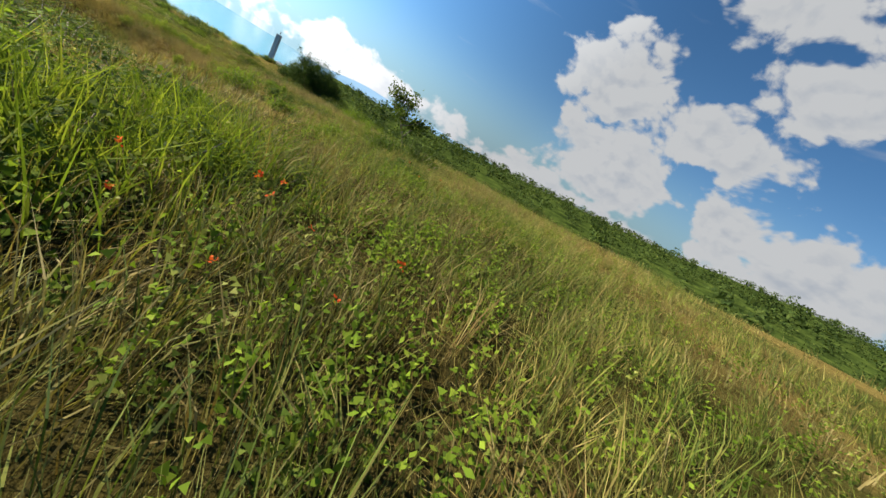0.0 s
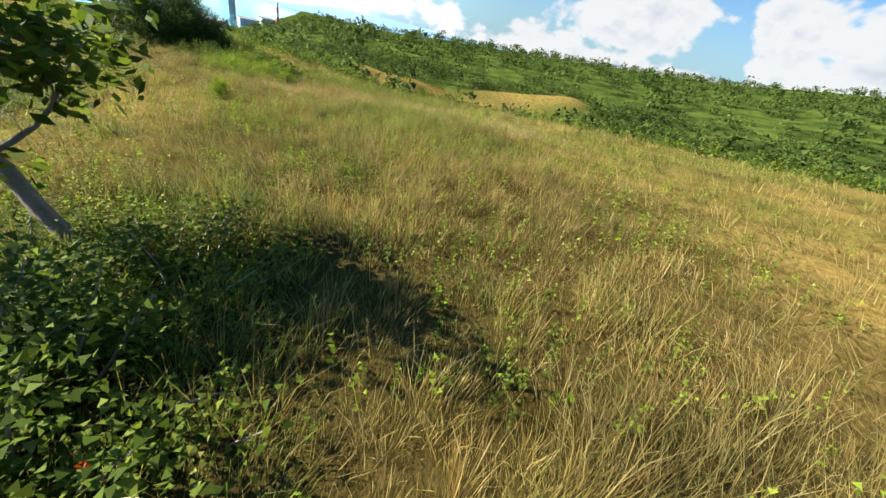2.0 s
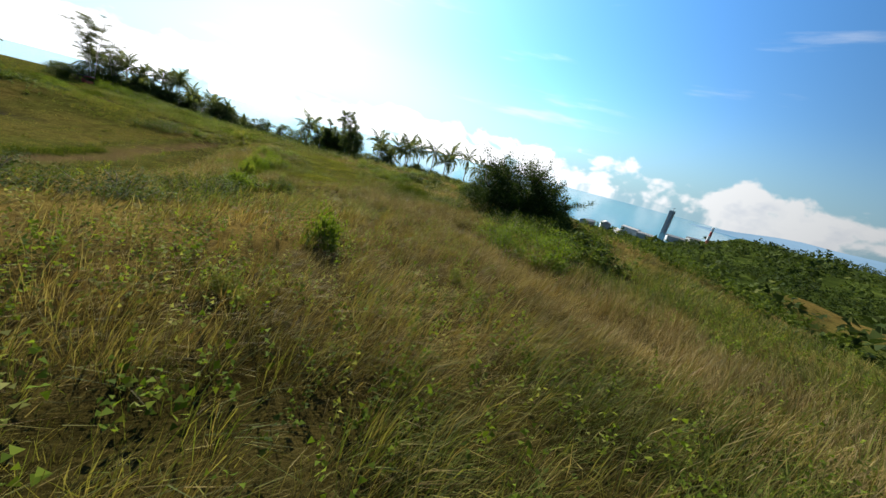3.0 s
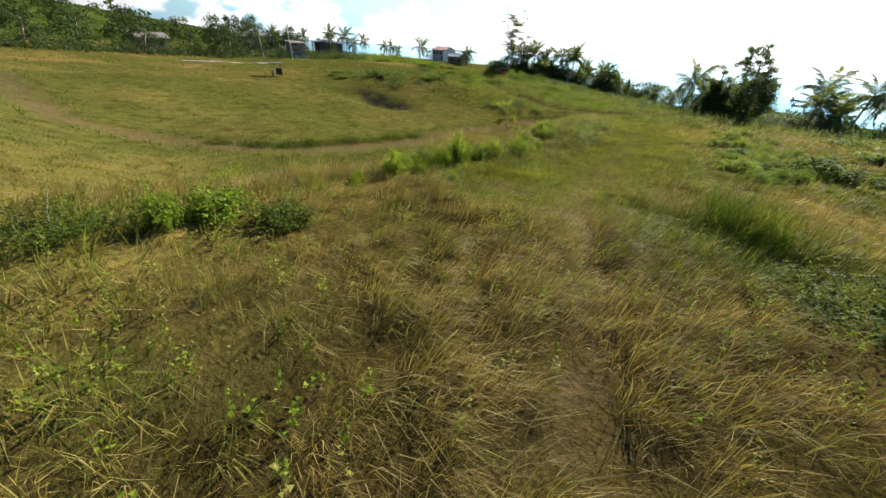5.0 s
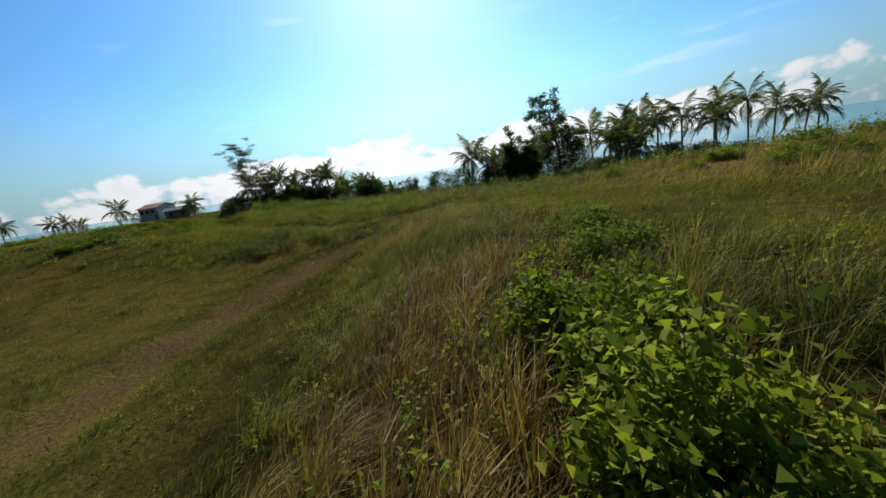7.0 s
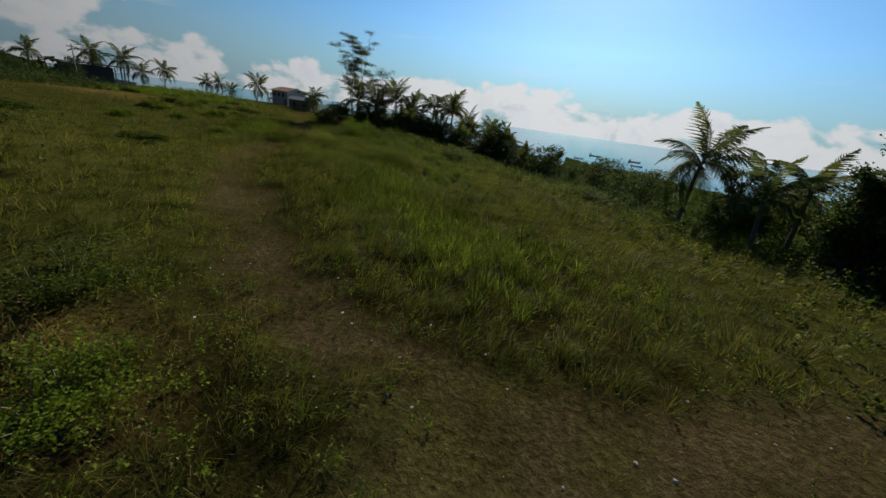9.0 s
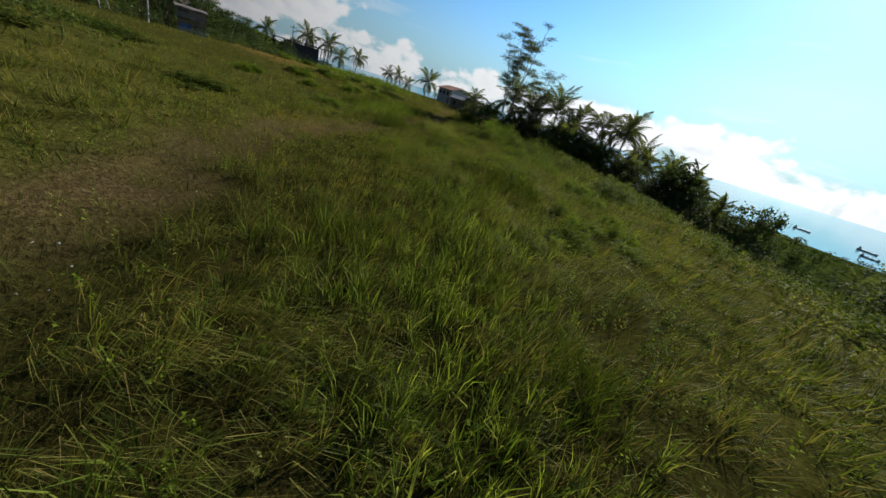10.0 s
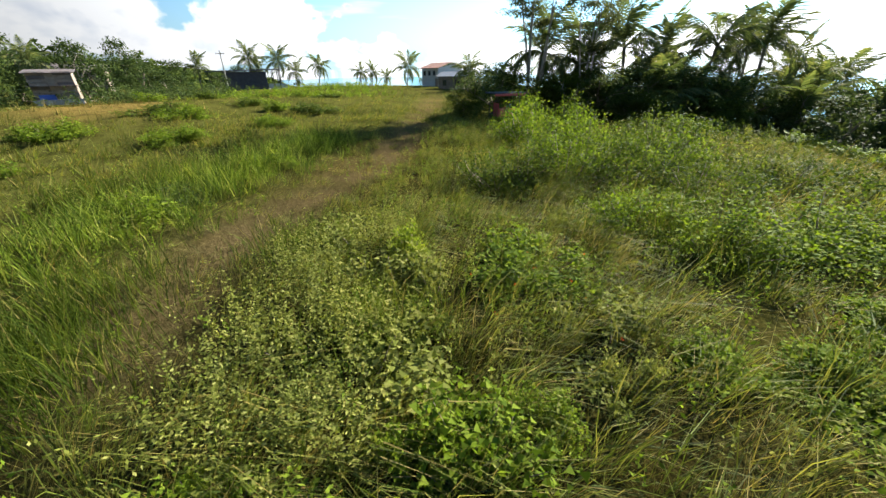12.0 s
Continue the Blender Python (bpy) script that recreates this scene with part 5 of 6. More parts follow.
def belt_tree(kind_seed, label, fine):
    """A tree one metre wide and high, built of leaf clumps over a short trunk."""
    rng = np.random.default_rng(kind_seed)
    limbs, subs, blobs, per, leaf = (8, 3, 95, 55, 0.03) if fine else (4, 2, 60, 42, 0.04)
    runs, ends = branching(rng, 0.8, (0, 0), limbs, 0.9, 0.45, 0.035, 0.15, subs, 0.03, 0.14)
    a, b = rng.uniform(0, 2 * np.pi, blobs), rng.uniform(0, 1, blobs)
    r = 0.47 * np.sqrt(rng.uniform(0.1, 1, blobs)) * (1 - 0.55 * b ** 2)
    fill = np.stack([r * np.cos(a), r * np.sin(a), 0.1 + 0.84 * b], -1)
    crown = np.concatenate([around(rng, ends, per // 3, 0.04, 0.8), around(rng, fill, per, 0.055, 0.75)])
    return tree("broadleaf_tree", (0, 0), runs, crown, leaf, (M_BUSH if kind_seed == 92 else M_DARKLEAF if fine else M_WESTLEAF), label, seed=kind_seed + 1, slim=0.8, group="trees round the hilltop", far=True)


M_WESTLEAF = leafy("deep_green_leaves", [(0.0, (0.04, 0.065, 0.022)), (0.5, (0.075, 0.115, 0.034)), (1.0, (0.15, 0.19, 0.06))], None, 0.32, 0.1)
BELT = [belt_tree(91, "dense dark broadleaf tree in the tree belt", True), belt_tree(92, "dense green broadleaf tree in the tree belt", True), belt_tree(95, "dark spreading broadleaf tree", True),
        belt_tree(97, "dark broadleaf tree near the far houses", False), belt_tree(98, "green broadleaf tree near the far houses", False)]
belt_places = ["0 -36.2 54.6 6 5.2", "1 -35.0 56.4 5 4.2", "1 -33.2 58.6 5 4.4", "0 -31.4 61.0 6 5.0", "2 -29.4 63.4 6 5.2", "0 -27.8 66.4 6 5.6", "2 -25.8 69.0 6 5.4", "0 -24.0 71.4 6.5 6.6", "1 -21.6 73.8 5.5 6.8", "2 -19.8 78.6 5 5",
               "0 -21.4 86.4 6 6.4", "2 -15.0 91.0 6 7.4", "2 -10.4 90.0 6 6.6", "3 -19.3 139.7 6 12", "2 -10.0 84.6 6 5.5", "1 -5.0 86.0 5 5.4", "0 -40.4 60.4 5 4.4", "0 -43.0 64.0 5 4.4",
               "1 17.8 22.8 5 4.2", "0 21.4 23.4 5 5.2", "2 25.0 25.4 6 5.4", "0 29.0 26.4 6 6.4", "1 12.4 33.4 5 5.2", "2 33.4 26.2 6 6.6", "0 22 31 6 7.5", "0 39 27 7 8",
               "3 -94.6 35.4 7 6.6", "3 -104.0 42.6 8 6.0", "3 -99.6 30.0 7 6.2", "3 -106.6 46.6 6 5.2", "3 -109.0 38.0 9 6", "3 -92.0 22.0 7 6.6", "3 -97.0 16.0 8 7", "3 -96.0 8.0 8 6.4", "3 -92.0 -2.0 8 6.6", "3 -120 64 8 6", "3 -126 52 9 8", "3 -124 36 9 9", "3 -130 44 9 9", "3 -95.0 -12.0 8 7",
               "3 -90.0 -20.0 8 6", "3 -104.0 0.0 9 8", "3 -104.0 20.0 9 8", "3 -113.0 50.0 6 4.4", "4 -100.0 54.0 5 3.6", "3 -112.0 28.0 9 8", "3 -88.0 14.0 6 5", "4 -84.0 -32.0 8 6", "3 -122 46 8 6", "4 -96.5 104 6 4", "3 -74 92 5 4", "3 -69 90 5 4.6",
               "1 -37.4 52.6 3.5 2.6", "0 -33.6 61.6 6 4.6", "2 -30.6 65.4 6 4.8", "0 -27.0 70.6 6 5.0", "2 -22.8 76.2 6 5.6", "0 -18.2 80.6 6 5.4", "1 -24.6 67.4 4.5 3.4", "1 -28.6 61.6 4 3.0", "0 -17.0 74.0 5 4.6",
               "2 16.6 27.4 5 4.4", "0 13.2 27.6 5 4.2", "0 19.2 29.0 5 5.0", "2 23.0 21.6 5 3.8", "0 26.6 22.6 6 4.6", "1 24.0 18.6 4 2.8", "2 30.6 23.0 6 5.4", "0 36.0 23.6 7 6.4", "0 17.2 18.6 4 3.0", "2 11.6 24.6 4 3.2", "1 6.0 35.4 5 3.6", "0 2.6 39.4 5 4.0",
               "3 -18.2 68.0 5 3.6", "4 -14.6 72.4 5 5.6", "3 -10.6 67.4 5 4.8", "3 -12.6 76.0 6 7.0", "4 -6.2 67.4 5 5.4", "3 -3.8 71.6 6 6.2", "3 -1.6 66.6 5 4.6"]
# trees that climb up from below the sea slope
slope_rng = random.Random(7)
for k in range(24):
    way, far = math.radians(9 - 1.75 * k), slope_rng.uniform(50, 74)
    x, y = -8 - far * math.sin(way), 21 + far * math.cos(way)
    belt_places.append(f"{(3, 3, 3, 4)[k % 4]} {x:.1f} {y:.1f} {slope_rng.uniform(5.5, 8):.1f} {slope_rng.uniform(0.75, 1.05) * (7.0 + 3.4 * min(1, k / 8)):.1f}")
used_trees = set()
for k, row in enumerate(belt_places):
    kind, x, y, wide, tall = (float(v) for v in row.split())
    if x < -14 and 50 < y < 92 and kind < 3:      # the palms stand out over the belt
        tall *= 0.72
    if 14 < x < 26 and y < 32:                    # low growth between the seaward palms
        tall *= 0.62
    m = pose(x, y, float(ground_height(x, y)) - 0.1, 0, 0, 61.0 * k) @ Matrix.Diagonal((wide, wide, tall * (1.0 if kind < 3 else 0.72 + 0.55 * abs(math.sin(2.7 * k))), 1))
    if kind not in used_trees:         # the first of each kind
        used_trees.add(kind)
        BELT[int(kind)].matrix_basis = m
    else:
        copy_thing(BELT[int(kind)], m @ Matrix.Diagonal((*(1 / v for v in BELT[int(kind)].scale), 1)))


def far_woods():
    """Woods too far off to tell trees apart: loose balls of leaf sprays."""
    rng = np.random.default_rng(101)
    rings = ((2300, 42, 150, 60, 150, 2.5, 52, 0.19), (2200, 150, 430, 55, 150, 4.2, 44, 0.22), (900, 30, 170, -5, 50, 2.4, 48, 0.21), (1100, 110, 640, -8, 70, 5.0, 28, 0.33), (700, 190, 460, 235, 312, 5.0, 34, 0.3))
    V, k = [], 0
    for count, r0, r1, a0, a1, size, per, leaf in rings:
        r, a = np.sqrt(rng.uniform(r0 ** 2, r1 ** 2, count)), np.radians(rng.uniform(a0, a1, count))
        x, y = -8 + r * np.sin(a), -48 + r * np.cos(a)
        if a1 <= 70:
            x, y = x + 10, y + 70
        spur = near_line(x, y, SPUR)
        keep = ((wooded(x, y) > 0.5) | ((0.87 * x - 0.5 * (y + 46) > 26) & (y < -25) & (spur > 9))) & (rng.random(count) < 0.35 + 0.65 * step(fbm(x / 25, y / 25, 111, 3), 0.35, 0.55))
        x, y, spur = x[keep], y[keep], spur[keep]
        z = ground_height(x, y)
        ok = z > -47.3
        x, y, z, spur = x[ok], y[ok], z[ok], spur[ok]
        s = size * rng.uniform(0.3, 1.0, len(x)) ** 1.3 * 1.35 * np.where((x < 92) & (spur < 20), 0.35, 1.0) * np.where((rng.random(len(x)) < 0.07) & (size > 3), 1.6, 1.0)
        d = rng.normal(0, 1, (len(x), per, 3))
        d /= np.linalg.norm(d, axis=2, keepdims=True)
        d *= rng.uniform(0.55, 1.0, (len(x), per, 1))
        c = np.stack([x, y, z + s * 0.5], -1)[:, None] + d * s[:, None, None] * np.array([0.62, 0.62, 0.55])
        V.append(leaflets(rng, c.reshape(-1, 3), np.repeat(s * leaf, per), 0.1, 1.0)[0])
    v = np.concatenate(V)
    tagged(new("far_woods", leaf_mesh("far_woods", v, np.arange(len(v)), M_WOODS, 3)), "wooded hills and scrub seen far across the valley", "woods", kind="stuff")


M_WOODS = leafy("far_foliage", [(0.0, (0.03, 0.05, 0.012)), (0.5, (0.06, 0.092, 0.02)), (0.9, (0.10, 0.135, 0.03)), (1.0, (0.15, 0.17, 0.04))], None, 0.3, 0.02)
far_woods()


def weeds():
    """Upright leafy weeds between the grass."""
    rng = np.random.default_rng(121)

    def open_ground(x, y):
        return (1 - np.clip(1.3 * trail_wear(x, y), 0, 1)) * (1 - wooded(x, y)) * (1 - 0.7 * mown(x, y))

    def along(x, y):
        patch = 0.16 + step(fbm(x / 2.2, y / 2.2, 131, 3), 0.45, 0.64)
        return patch * (1 - step(near_line(x, y, CORRIDOR), 4.5, 12)) * open_ground(x, y)

    def rank(x, y):
        return lush(x, y) * (0.12 + 0.88 * step(fbm(x / 1.8, y / 1.8, 133, 3), 0.42, 0.56)) * open_ground(x, y)

    def first(x, y):
        return np.exp(-(((x + 23) / 4.5) ** 2 + ((y + 47.5) / 2.6) ** 2)) * (0.2 + 0.8 * step(fbm(x / 1.2, y / 1.2, 135, 3), 0.4, 0.55))

    def south(x, y):
        return step(fbm(x / 1.6, y / 1.6, 134, 3), 0.46, 0.6) * (1 - step(near_line(x, y, [(-2, -44), (4, -41), (5.5, -36)]), 2.0, 4.5)) * open_ground(x, y)

    def slope(x, y):
        d = x - np.interp(y, SHORE_Y, SHORE_X)
        edge = step(d, -17, -8) * (1 - step(d, 12, 20)) * (1 - step(y, 66, 74))
        valley = step(0.87 * x - 0.5 * (y + 46), 14, 26) * (1 - step(y, -30, -20))
        return np.maximum(edge, 0.8 * valley) * step(fbm(x / 4.5, y / 4.5, 137, 3), 0.36, 0.5)

    def rise(x, y):
        return step(fbm(x / 5, y / 5, 139, 3), 0.4, 0.5) * step(near_line(x, y, HOUSE_TRAIL), 3, 6) * np.exp(-(((near_line(x, y, [(-68, 54), (-84, 66), (-104, 80)])) / 11) ** 4))

    def mound(x, y):
        return step(fbm(x / 3, y / 3, 140, 3), 0.36, 0.5) * np.exp(-((((x + 30) / 9) ** 2 + ((y - 10) / 6) ** 2) ** 2))

    def stand_at_end(x, y):
        spots = ((-23.2, 33.5), (-23.6, 34.3), (-22.5, 34.3), (-21.9, 33.5), (-22.6, 32.9), (-24.6, 34.8), (-24.4, 36.2))
        near = np.min([np.hypot(x - a, y - b) for a, b in spots], axis=0)
        return (1 - step(near, 0.25, 0.75)) * step(np.hypot(x + 21.6, y - 34.6), 0.35, 0.6)

    def meadow(x, y):
        return step(fbm(x / 1.3, y / 1.3, 136, 3), 0.42, 0.58) * (1 - step(near_line(x, y, CORRIDOR), 3.5, 7)) * (1 - step(y, -41, -37))

    rows = (("meadow_herbs", M_BUSH, 7000, (-30, 9, -55, -37), meadow, 0.36, 0.042, 18, "low dark green herbs among the meadow grass"),
            ("meadow_herbs", M_HERB, 4200, (-30, 9, -55, -37), meadow, 0.42, 0.04, 18, "bright low herbs among the meadow grass"),
            ("upright_weeds", M_PALE, 2600, (-25.6, -20.8, 32.0, 37.2), stand_at_end, 0.95, 0.05, 30, "stand of upright weeds with small pale green leaves"),
            ("rise_weeds", M_HERB, 4200, (-116, -54, 36, 92), rise, 1.0, 0.2, 16, "bright leafy bushes along the top of the rise"),
            ("mound_scrub", M_DARKLEAF, 2200, (-44, -16, 0, 22), mound, 0.85, 0.15, 18, "dark scrub on the low mound"),
            ("west_scrub", M_WESTLEAF, 1500, (-100, -80, -34, 54), lambda x, y: step(fbm(x / 6, y / 6, 143, 3), 0.38, 0.52), 2.0, 0.3, 24, "scrub under the western trees"),
            ("weeds", M_HERB, 33000, (-34, 22, -58, 54), along, 0.46, 0.055, 14, "bright leafy weeds between the grass"),
            ("pale_weeds", M_PALE, 13000, (-34, 22, -58, 54), along, 0.55, 0.048, 14, "pale upright weeds between the grass"),
            ("tall_weeds", M_PALE, 5200, (-36, -4, 16, 50), rank, 0.85, 0.055, 24, "rank upright weeds with small pale leaves"),
            ("leafy_weeds", M_HERB, 5200, (-36, -4, 16, 50), rank, 0.8, 0.07, 18, "rank bright green weeds in tall grass"),
            ("leafy_weeds", M_HERB, 6500, (-32, -14, -54, -41), first, 0.5, 0.058, 18, "bright leafy weeds among brown grass"),
            ("low_weeds", M_HERB, 3800, (-7, 10, -49, -31), south, 0.42, 0.045, 14, "low bright weeds in the windblown grass"),
            ("low_weeds", M_PALE, 1800, (-7, 10, -49, -31), south, 0.5, 0.042, 14, "low pale weeds in the windblown grass"),
            ("bank_weeds", M_HERB, 500, (-1, 14, -30, -6), rank, 0.7, 0.07, 18, "bright leafy weeds in the long grass of the bank"),
            ("slope_scrub", M_BUSH, 6500, (-38, 26, 12, 76), slope, 0.85, 0.13, 26, "low green scrub covering the slope"),
            ("slope_scrub", M_PALE, 3800, (-38, 26, 12, 76), slope, 0.75, 0.11, 26, "bright low scrub covering the slope"),
            ("ridge_scrub", M_PALE, 1800, (8, 30, -26, 14), slope, 0.7, 0.1, 24, "greyish low scrub on the ridge side"),
            ("valley_scrub", M_BUSH, 3600, (8, 66, -82, -22), slope, 0.9, 0.2, 22, "scrub on the side of the valley"))
    for name, mat, count, box, chance, tall, leaf, per, label in rows:
        x, y = scatter(rng, count, box, chance)
        n = len(x)
        h = tall * rng.uniform(0.45, 1.15, n)
        q = np.linspace(0.18, 1, per)
        c = np.stack([x, y, ground_height(x, y)], -1)[:, None] + np.stack([np.zeros(per), np.zeros(per), q], -1)[None] * h[:, None, None]
        tip = rng.normal(0, 0.16, (n, 1, 3)) * np.array([1, 1, 0]) * h[:, None, None]
        c = c + tip * (q ** 1.5)[None, :, None] + rng.normal(0, 1, (n, per, 3)) * np.array([0.5, 0.5, 0.2]) * leaf
        near = chance in (rank, first, stand_at_end)
        v, f = (leaves if near else leaflets)(rng, c.reshape(-1, 3), np.tile(leaf * (1.15 - 0.45 * q), n), 0.05, 0.46 if near else 0.75)
        tagged(new(name, leaf_mesh(name, v, f, mat, 4 if near else 3)), label, "weeds", kind="stuff")


weeds()


def flowers():
    rng = np.random.default_rng(141)
    spots = ((-23.4, -47.0, 0.8, 9), (-17.2, -47.2, 0.8, 4), (2.75, -15.2, 0.6, 14), (-18.0, 30.8, 1.0, 20), (-21.6, 36.4, 1.2, 9), (-6.6, -45.4, 0.7, 4))
    V = []
    for x, y, r, n in spots:
        px, py = x + rng.normal(0, r * 0.55, n), y + rng.normal(0, r * 0.55, n)
        pz = ground_height(px, py) + rng.uniform(0.35, 0.75, n)
        c = np.repeat(np.stack([px, py, pz], -1), 8, axis=0) + rng.normal(0, 0.009, (8 * n, 3))
        V.append(leaves(rng, c, 0.018, -0.5, 0.9)[0])
    v = np.concatenate(V)
    m = leafy("flower_petals", [(0.0, (0.65, 0.06, 0.02)), (1.0, (0.75, 0.16, 0.03))], None, 0.3, 2.0)
    tagged(new("red_flowers", leaf_mesh("red_flowers", v, np.arange(len(v)), m)), "scattered small orange-red wild flowers", "flowers", kind="stuff")


flowers()

# ---- buildings ----


def box(bm, cx, cy, cz, sx, sy, sz, turn=0.0, bevel=0.0):
    """A box in a bmesh: its middle, its sizes, a turn about z, and softened edges."""
    made = bmesh.ops.create_cube(bm, size=1.0)["verts"]
    bmesh.ops.transform(bm, matrix=pose(cx, cy, cz, 0, 0, turn) @ Matrix.Diagonal((sx, sy, sz, 1)), verts=made)
    if bevel:
        edges = list({e for v in made for e in v.link_edges})
        bmesh.ops.bevel(bm, geom=edges, offset=bevel, segments=1, affect="EDGES")
    return bm


def rod(bm, a, b, r0, r1, sides=8):
    """A tapered rod from a to b."""
    a, b = Vector(a), Vector(b)
    q = (b - a).to_track_quat("Z", "Y").to_matrix().to_4x4()
    bmesh.ops.create_cone(bm, cap_ends=True, segments=sides, radius1=r0, radius2=r1, depth=(b - a).length, matrix=Matrix.Translation((a + b) / 2) @ q)
    return bm


def fresh(fn, *args, **kw):
    return fn(bmesh.new(), *args, **kw)


def stand(name, x, y, label, category, group="", turn=0.0, sink=0.05, z=None):
    ob = tagged(new(name), label, category, group)
    ob.matrix_basis = pose(x, y, (float(ground_height(x, y)) if z is None else z) - sink, 0, 0, turn)
    return ob


M_WHITE = plain("weathered_white_render", (0.40, 0.40, 0.39), 0.85, 0, 0.12, 0.8, 0.15, 25)
M_ROOF = plain("red_roof_sheet", (0.34, 0.18, 0.11), 0.6, 0, 0.25, 1.2, 0.3, 12)
M_DARKWALL = plain("charcoal_boards", (0.035, 0.037, 0.045), 0.7, 0, 0.35, 1.5, 0.35, 10)
M_CONCRETE = plain("grey_concrete", (0.26, 0.25, 0.24), 0.9, 0, 0.2, 1.0, 0.3, 20)
M_WOODWALL = plain("weathered_boards", (0.19, 0.145, 0.105), 0.85, 0, 0.35, 2.0, 0.5, 14)
M_TIN = plain("weathered_tin_sheet", (0.26, 0.25, 0.23), 0.6, 0.3, 0.25, 2.0, 0.25, 10)
M_POLE = plain("weathered_pole", (0.22, 0.21, 0.19), 0.9, 0, 0.25, 1.5, 0.3, 20)
M_RUST = plain("rusty_roof_sheet", (0.09, 0.07, 0.06), 0.85, 0, 0.3, 2.0, 0.3, 10)
M_GLASS = plain("dark_window_glass", (0.02, 0.025, 0.03), 0.08, 0, 0.1, 1.0, 0.0, 5)
M_TARP = plain("blue_tarpaulin", (0.02, 0.07, 0.30), 0.5, 0, 0.25, 2.0, 0.5, 6)
M_STEEL = plain("dark_painted_steel", (0.025, 0.025, 0.028), 0.65, 0.1, 0.3, 6.0, 0.2, 40)
M_RUBBER = plain("black_rubber", (0.02, 0.02, 0.02), 0.85, 0, 0.2, 10, 0.3, 60)
M_REDPAINT = plain("faded_red_paint", (0.35, 0.05, 0.04), 0.5, 0, 0.25, 4.0, 0.2, 30)
M_HULL = plain("ship_hull_paint", (0.05, 0.055, 0.07), 0.6, 0, 0.25, 0.1, 0.1, 1)


def window(house, x, y, z, w, h, deep=0.08, turn=0.0):
    """A framed pane set into a wall that faces -y before the turn."""
    win = part("window", fresh(box, 0, 0, 0, w, deep, h, 0, 0.01), house, mat=M_GLASS)
    win.matrix_basis = pose(x, y, z, 0, 0, turn)
    for cx, cz, sx, sz in ((0, h / 2, w + 0.12, 0.08), (0, -h / 2, w + 0.16, 0.08), (-w / 2, 0, 0.07, h), (w / 2, 0, 0.07, h)):
        part("window_frame", fresh(box, cx, -deep * 0.4, cz, sx, deep, sz), win, mat=M_CONCRETE)


def white_house():
    h = stand("house", -85.6, 98.6, "white two-storey house with a faded tan-red gable roof", "house", z=-1.15, sink=0)
    bm = fresh(box, 0, 0, 1.95, 5.6, 8.0, 4.2)
    # gable ends under the roof
    for x in (-2.77, 2.77):
        vs = [bm.verts.new(v) for v in ((x - 0.03, -4.0, 4.05), (x - 0.03, 4.0, 4.05), (x - 0.03, 0, 5.1), (x + 0.03, -4.0, 4.05), (x + 0.03, 4.0, 4.05), (x + 0.03, 0, 5.1))]
        for idx in ((0, 2, 1), (3, 4, 5), (0, 1, 4, 3), (1, 2, 5, 4), (2, 0, 3, 5)):
            bm.faces.new([vs[i] for i in idx])
    part("wall", bm, h, mat=M_WHITE)
    for sgn in (-1, 1):
        roof = part("roof", fresh(box, 0, 0, 0, 6.6, 4.75, 0.1, 0, 0.02), h, "faded red sheet roof", M_ROOF)
        roof.matrix_basis = pose(0, sgn * 2.25, 4.62, -sgn * 14.8, 0, 0)
        for k in range(12):
            rib = part("batten", fresh(box, -3.1 + 0.56 * k, 0, 0.07, 0.05, 4.7, 0.05), roof)
            rib.data.materials.append(M_ROOF)
    for x in (-1.8, -0.2, 1.4):
        window(h, x, -4.02, 3.0, 0.8, 1.0)
    part("annex", fresh(box, 1.2, 5.8, 1.5, 3.6, 3.6, 3.4, 0, 0.02), h, mat=M_CONCRETE)
    part("annex_roof", fresh(box, 1.4, 5.9, 3.28, 4.4, 4.2, 0.1, 0, 0.02), h, "pale tin roof", M_TIN)
    part("door", fresh(box, 2.1, -4.03, 0.95, 0.9, 0.08, 2.0, 0, 0.01), h, mat=M_WOODWALL)
    part("awning", fresh(box, 4.0, 3.4, 1.6, 2.4, 2.6, 0.07, 0, 0.01), h, "pale tin awning", M_TIN)


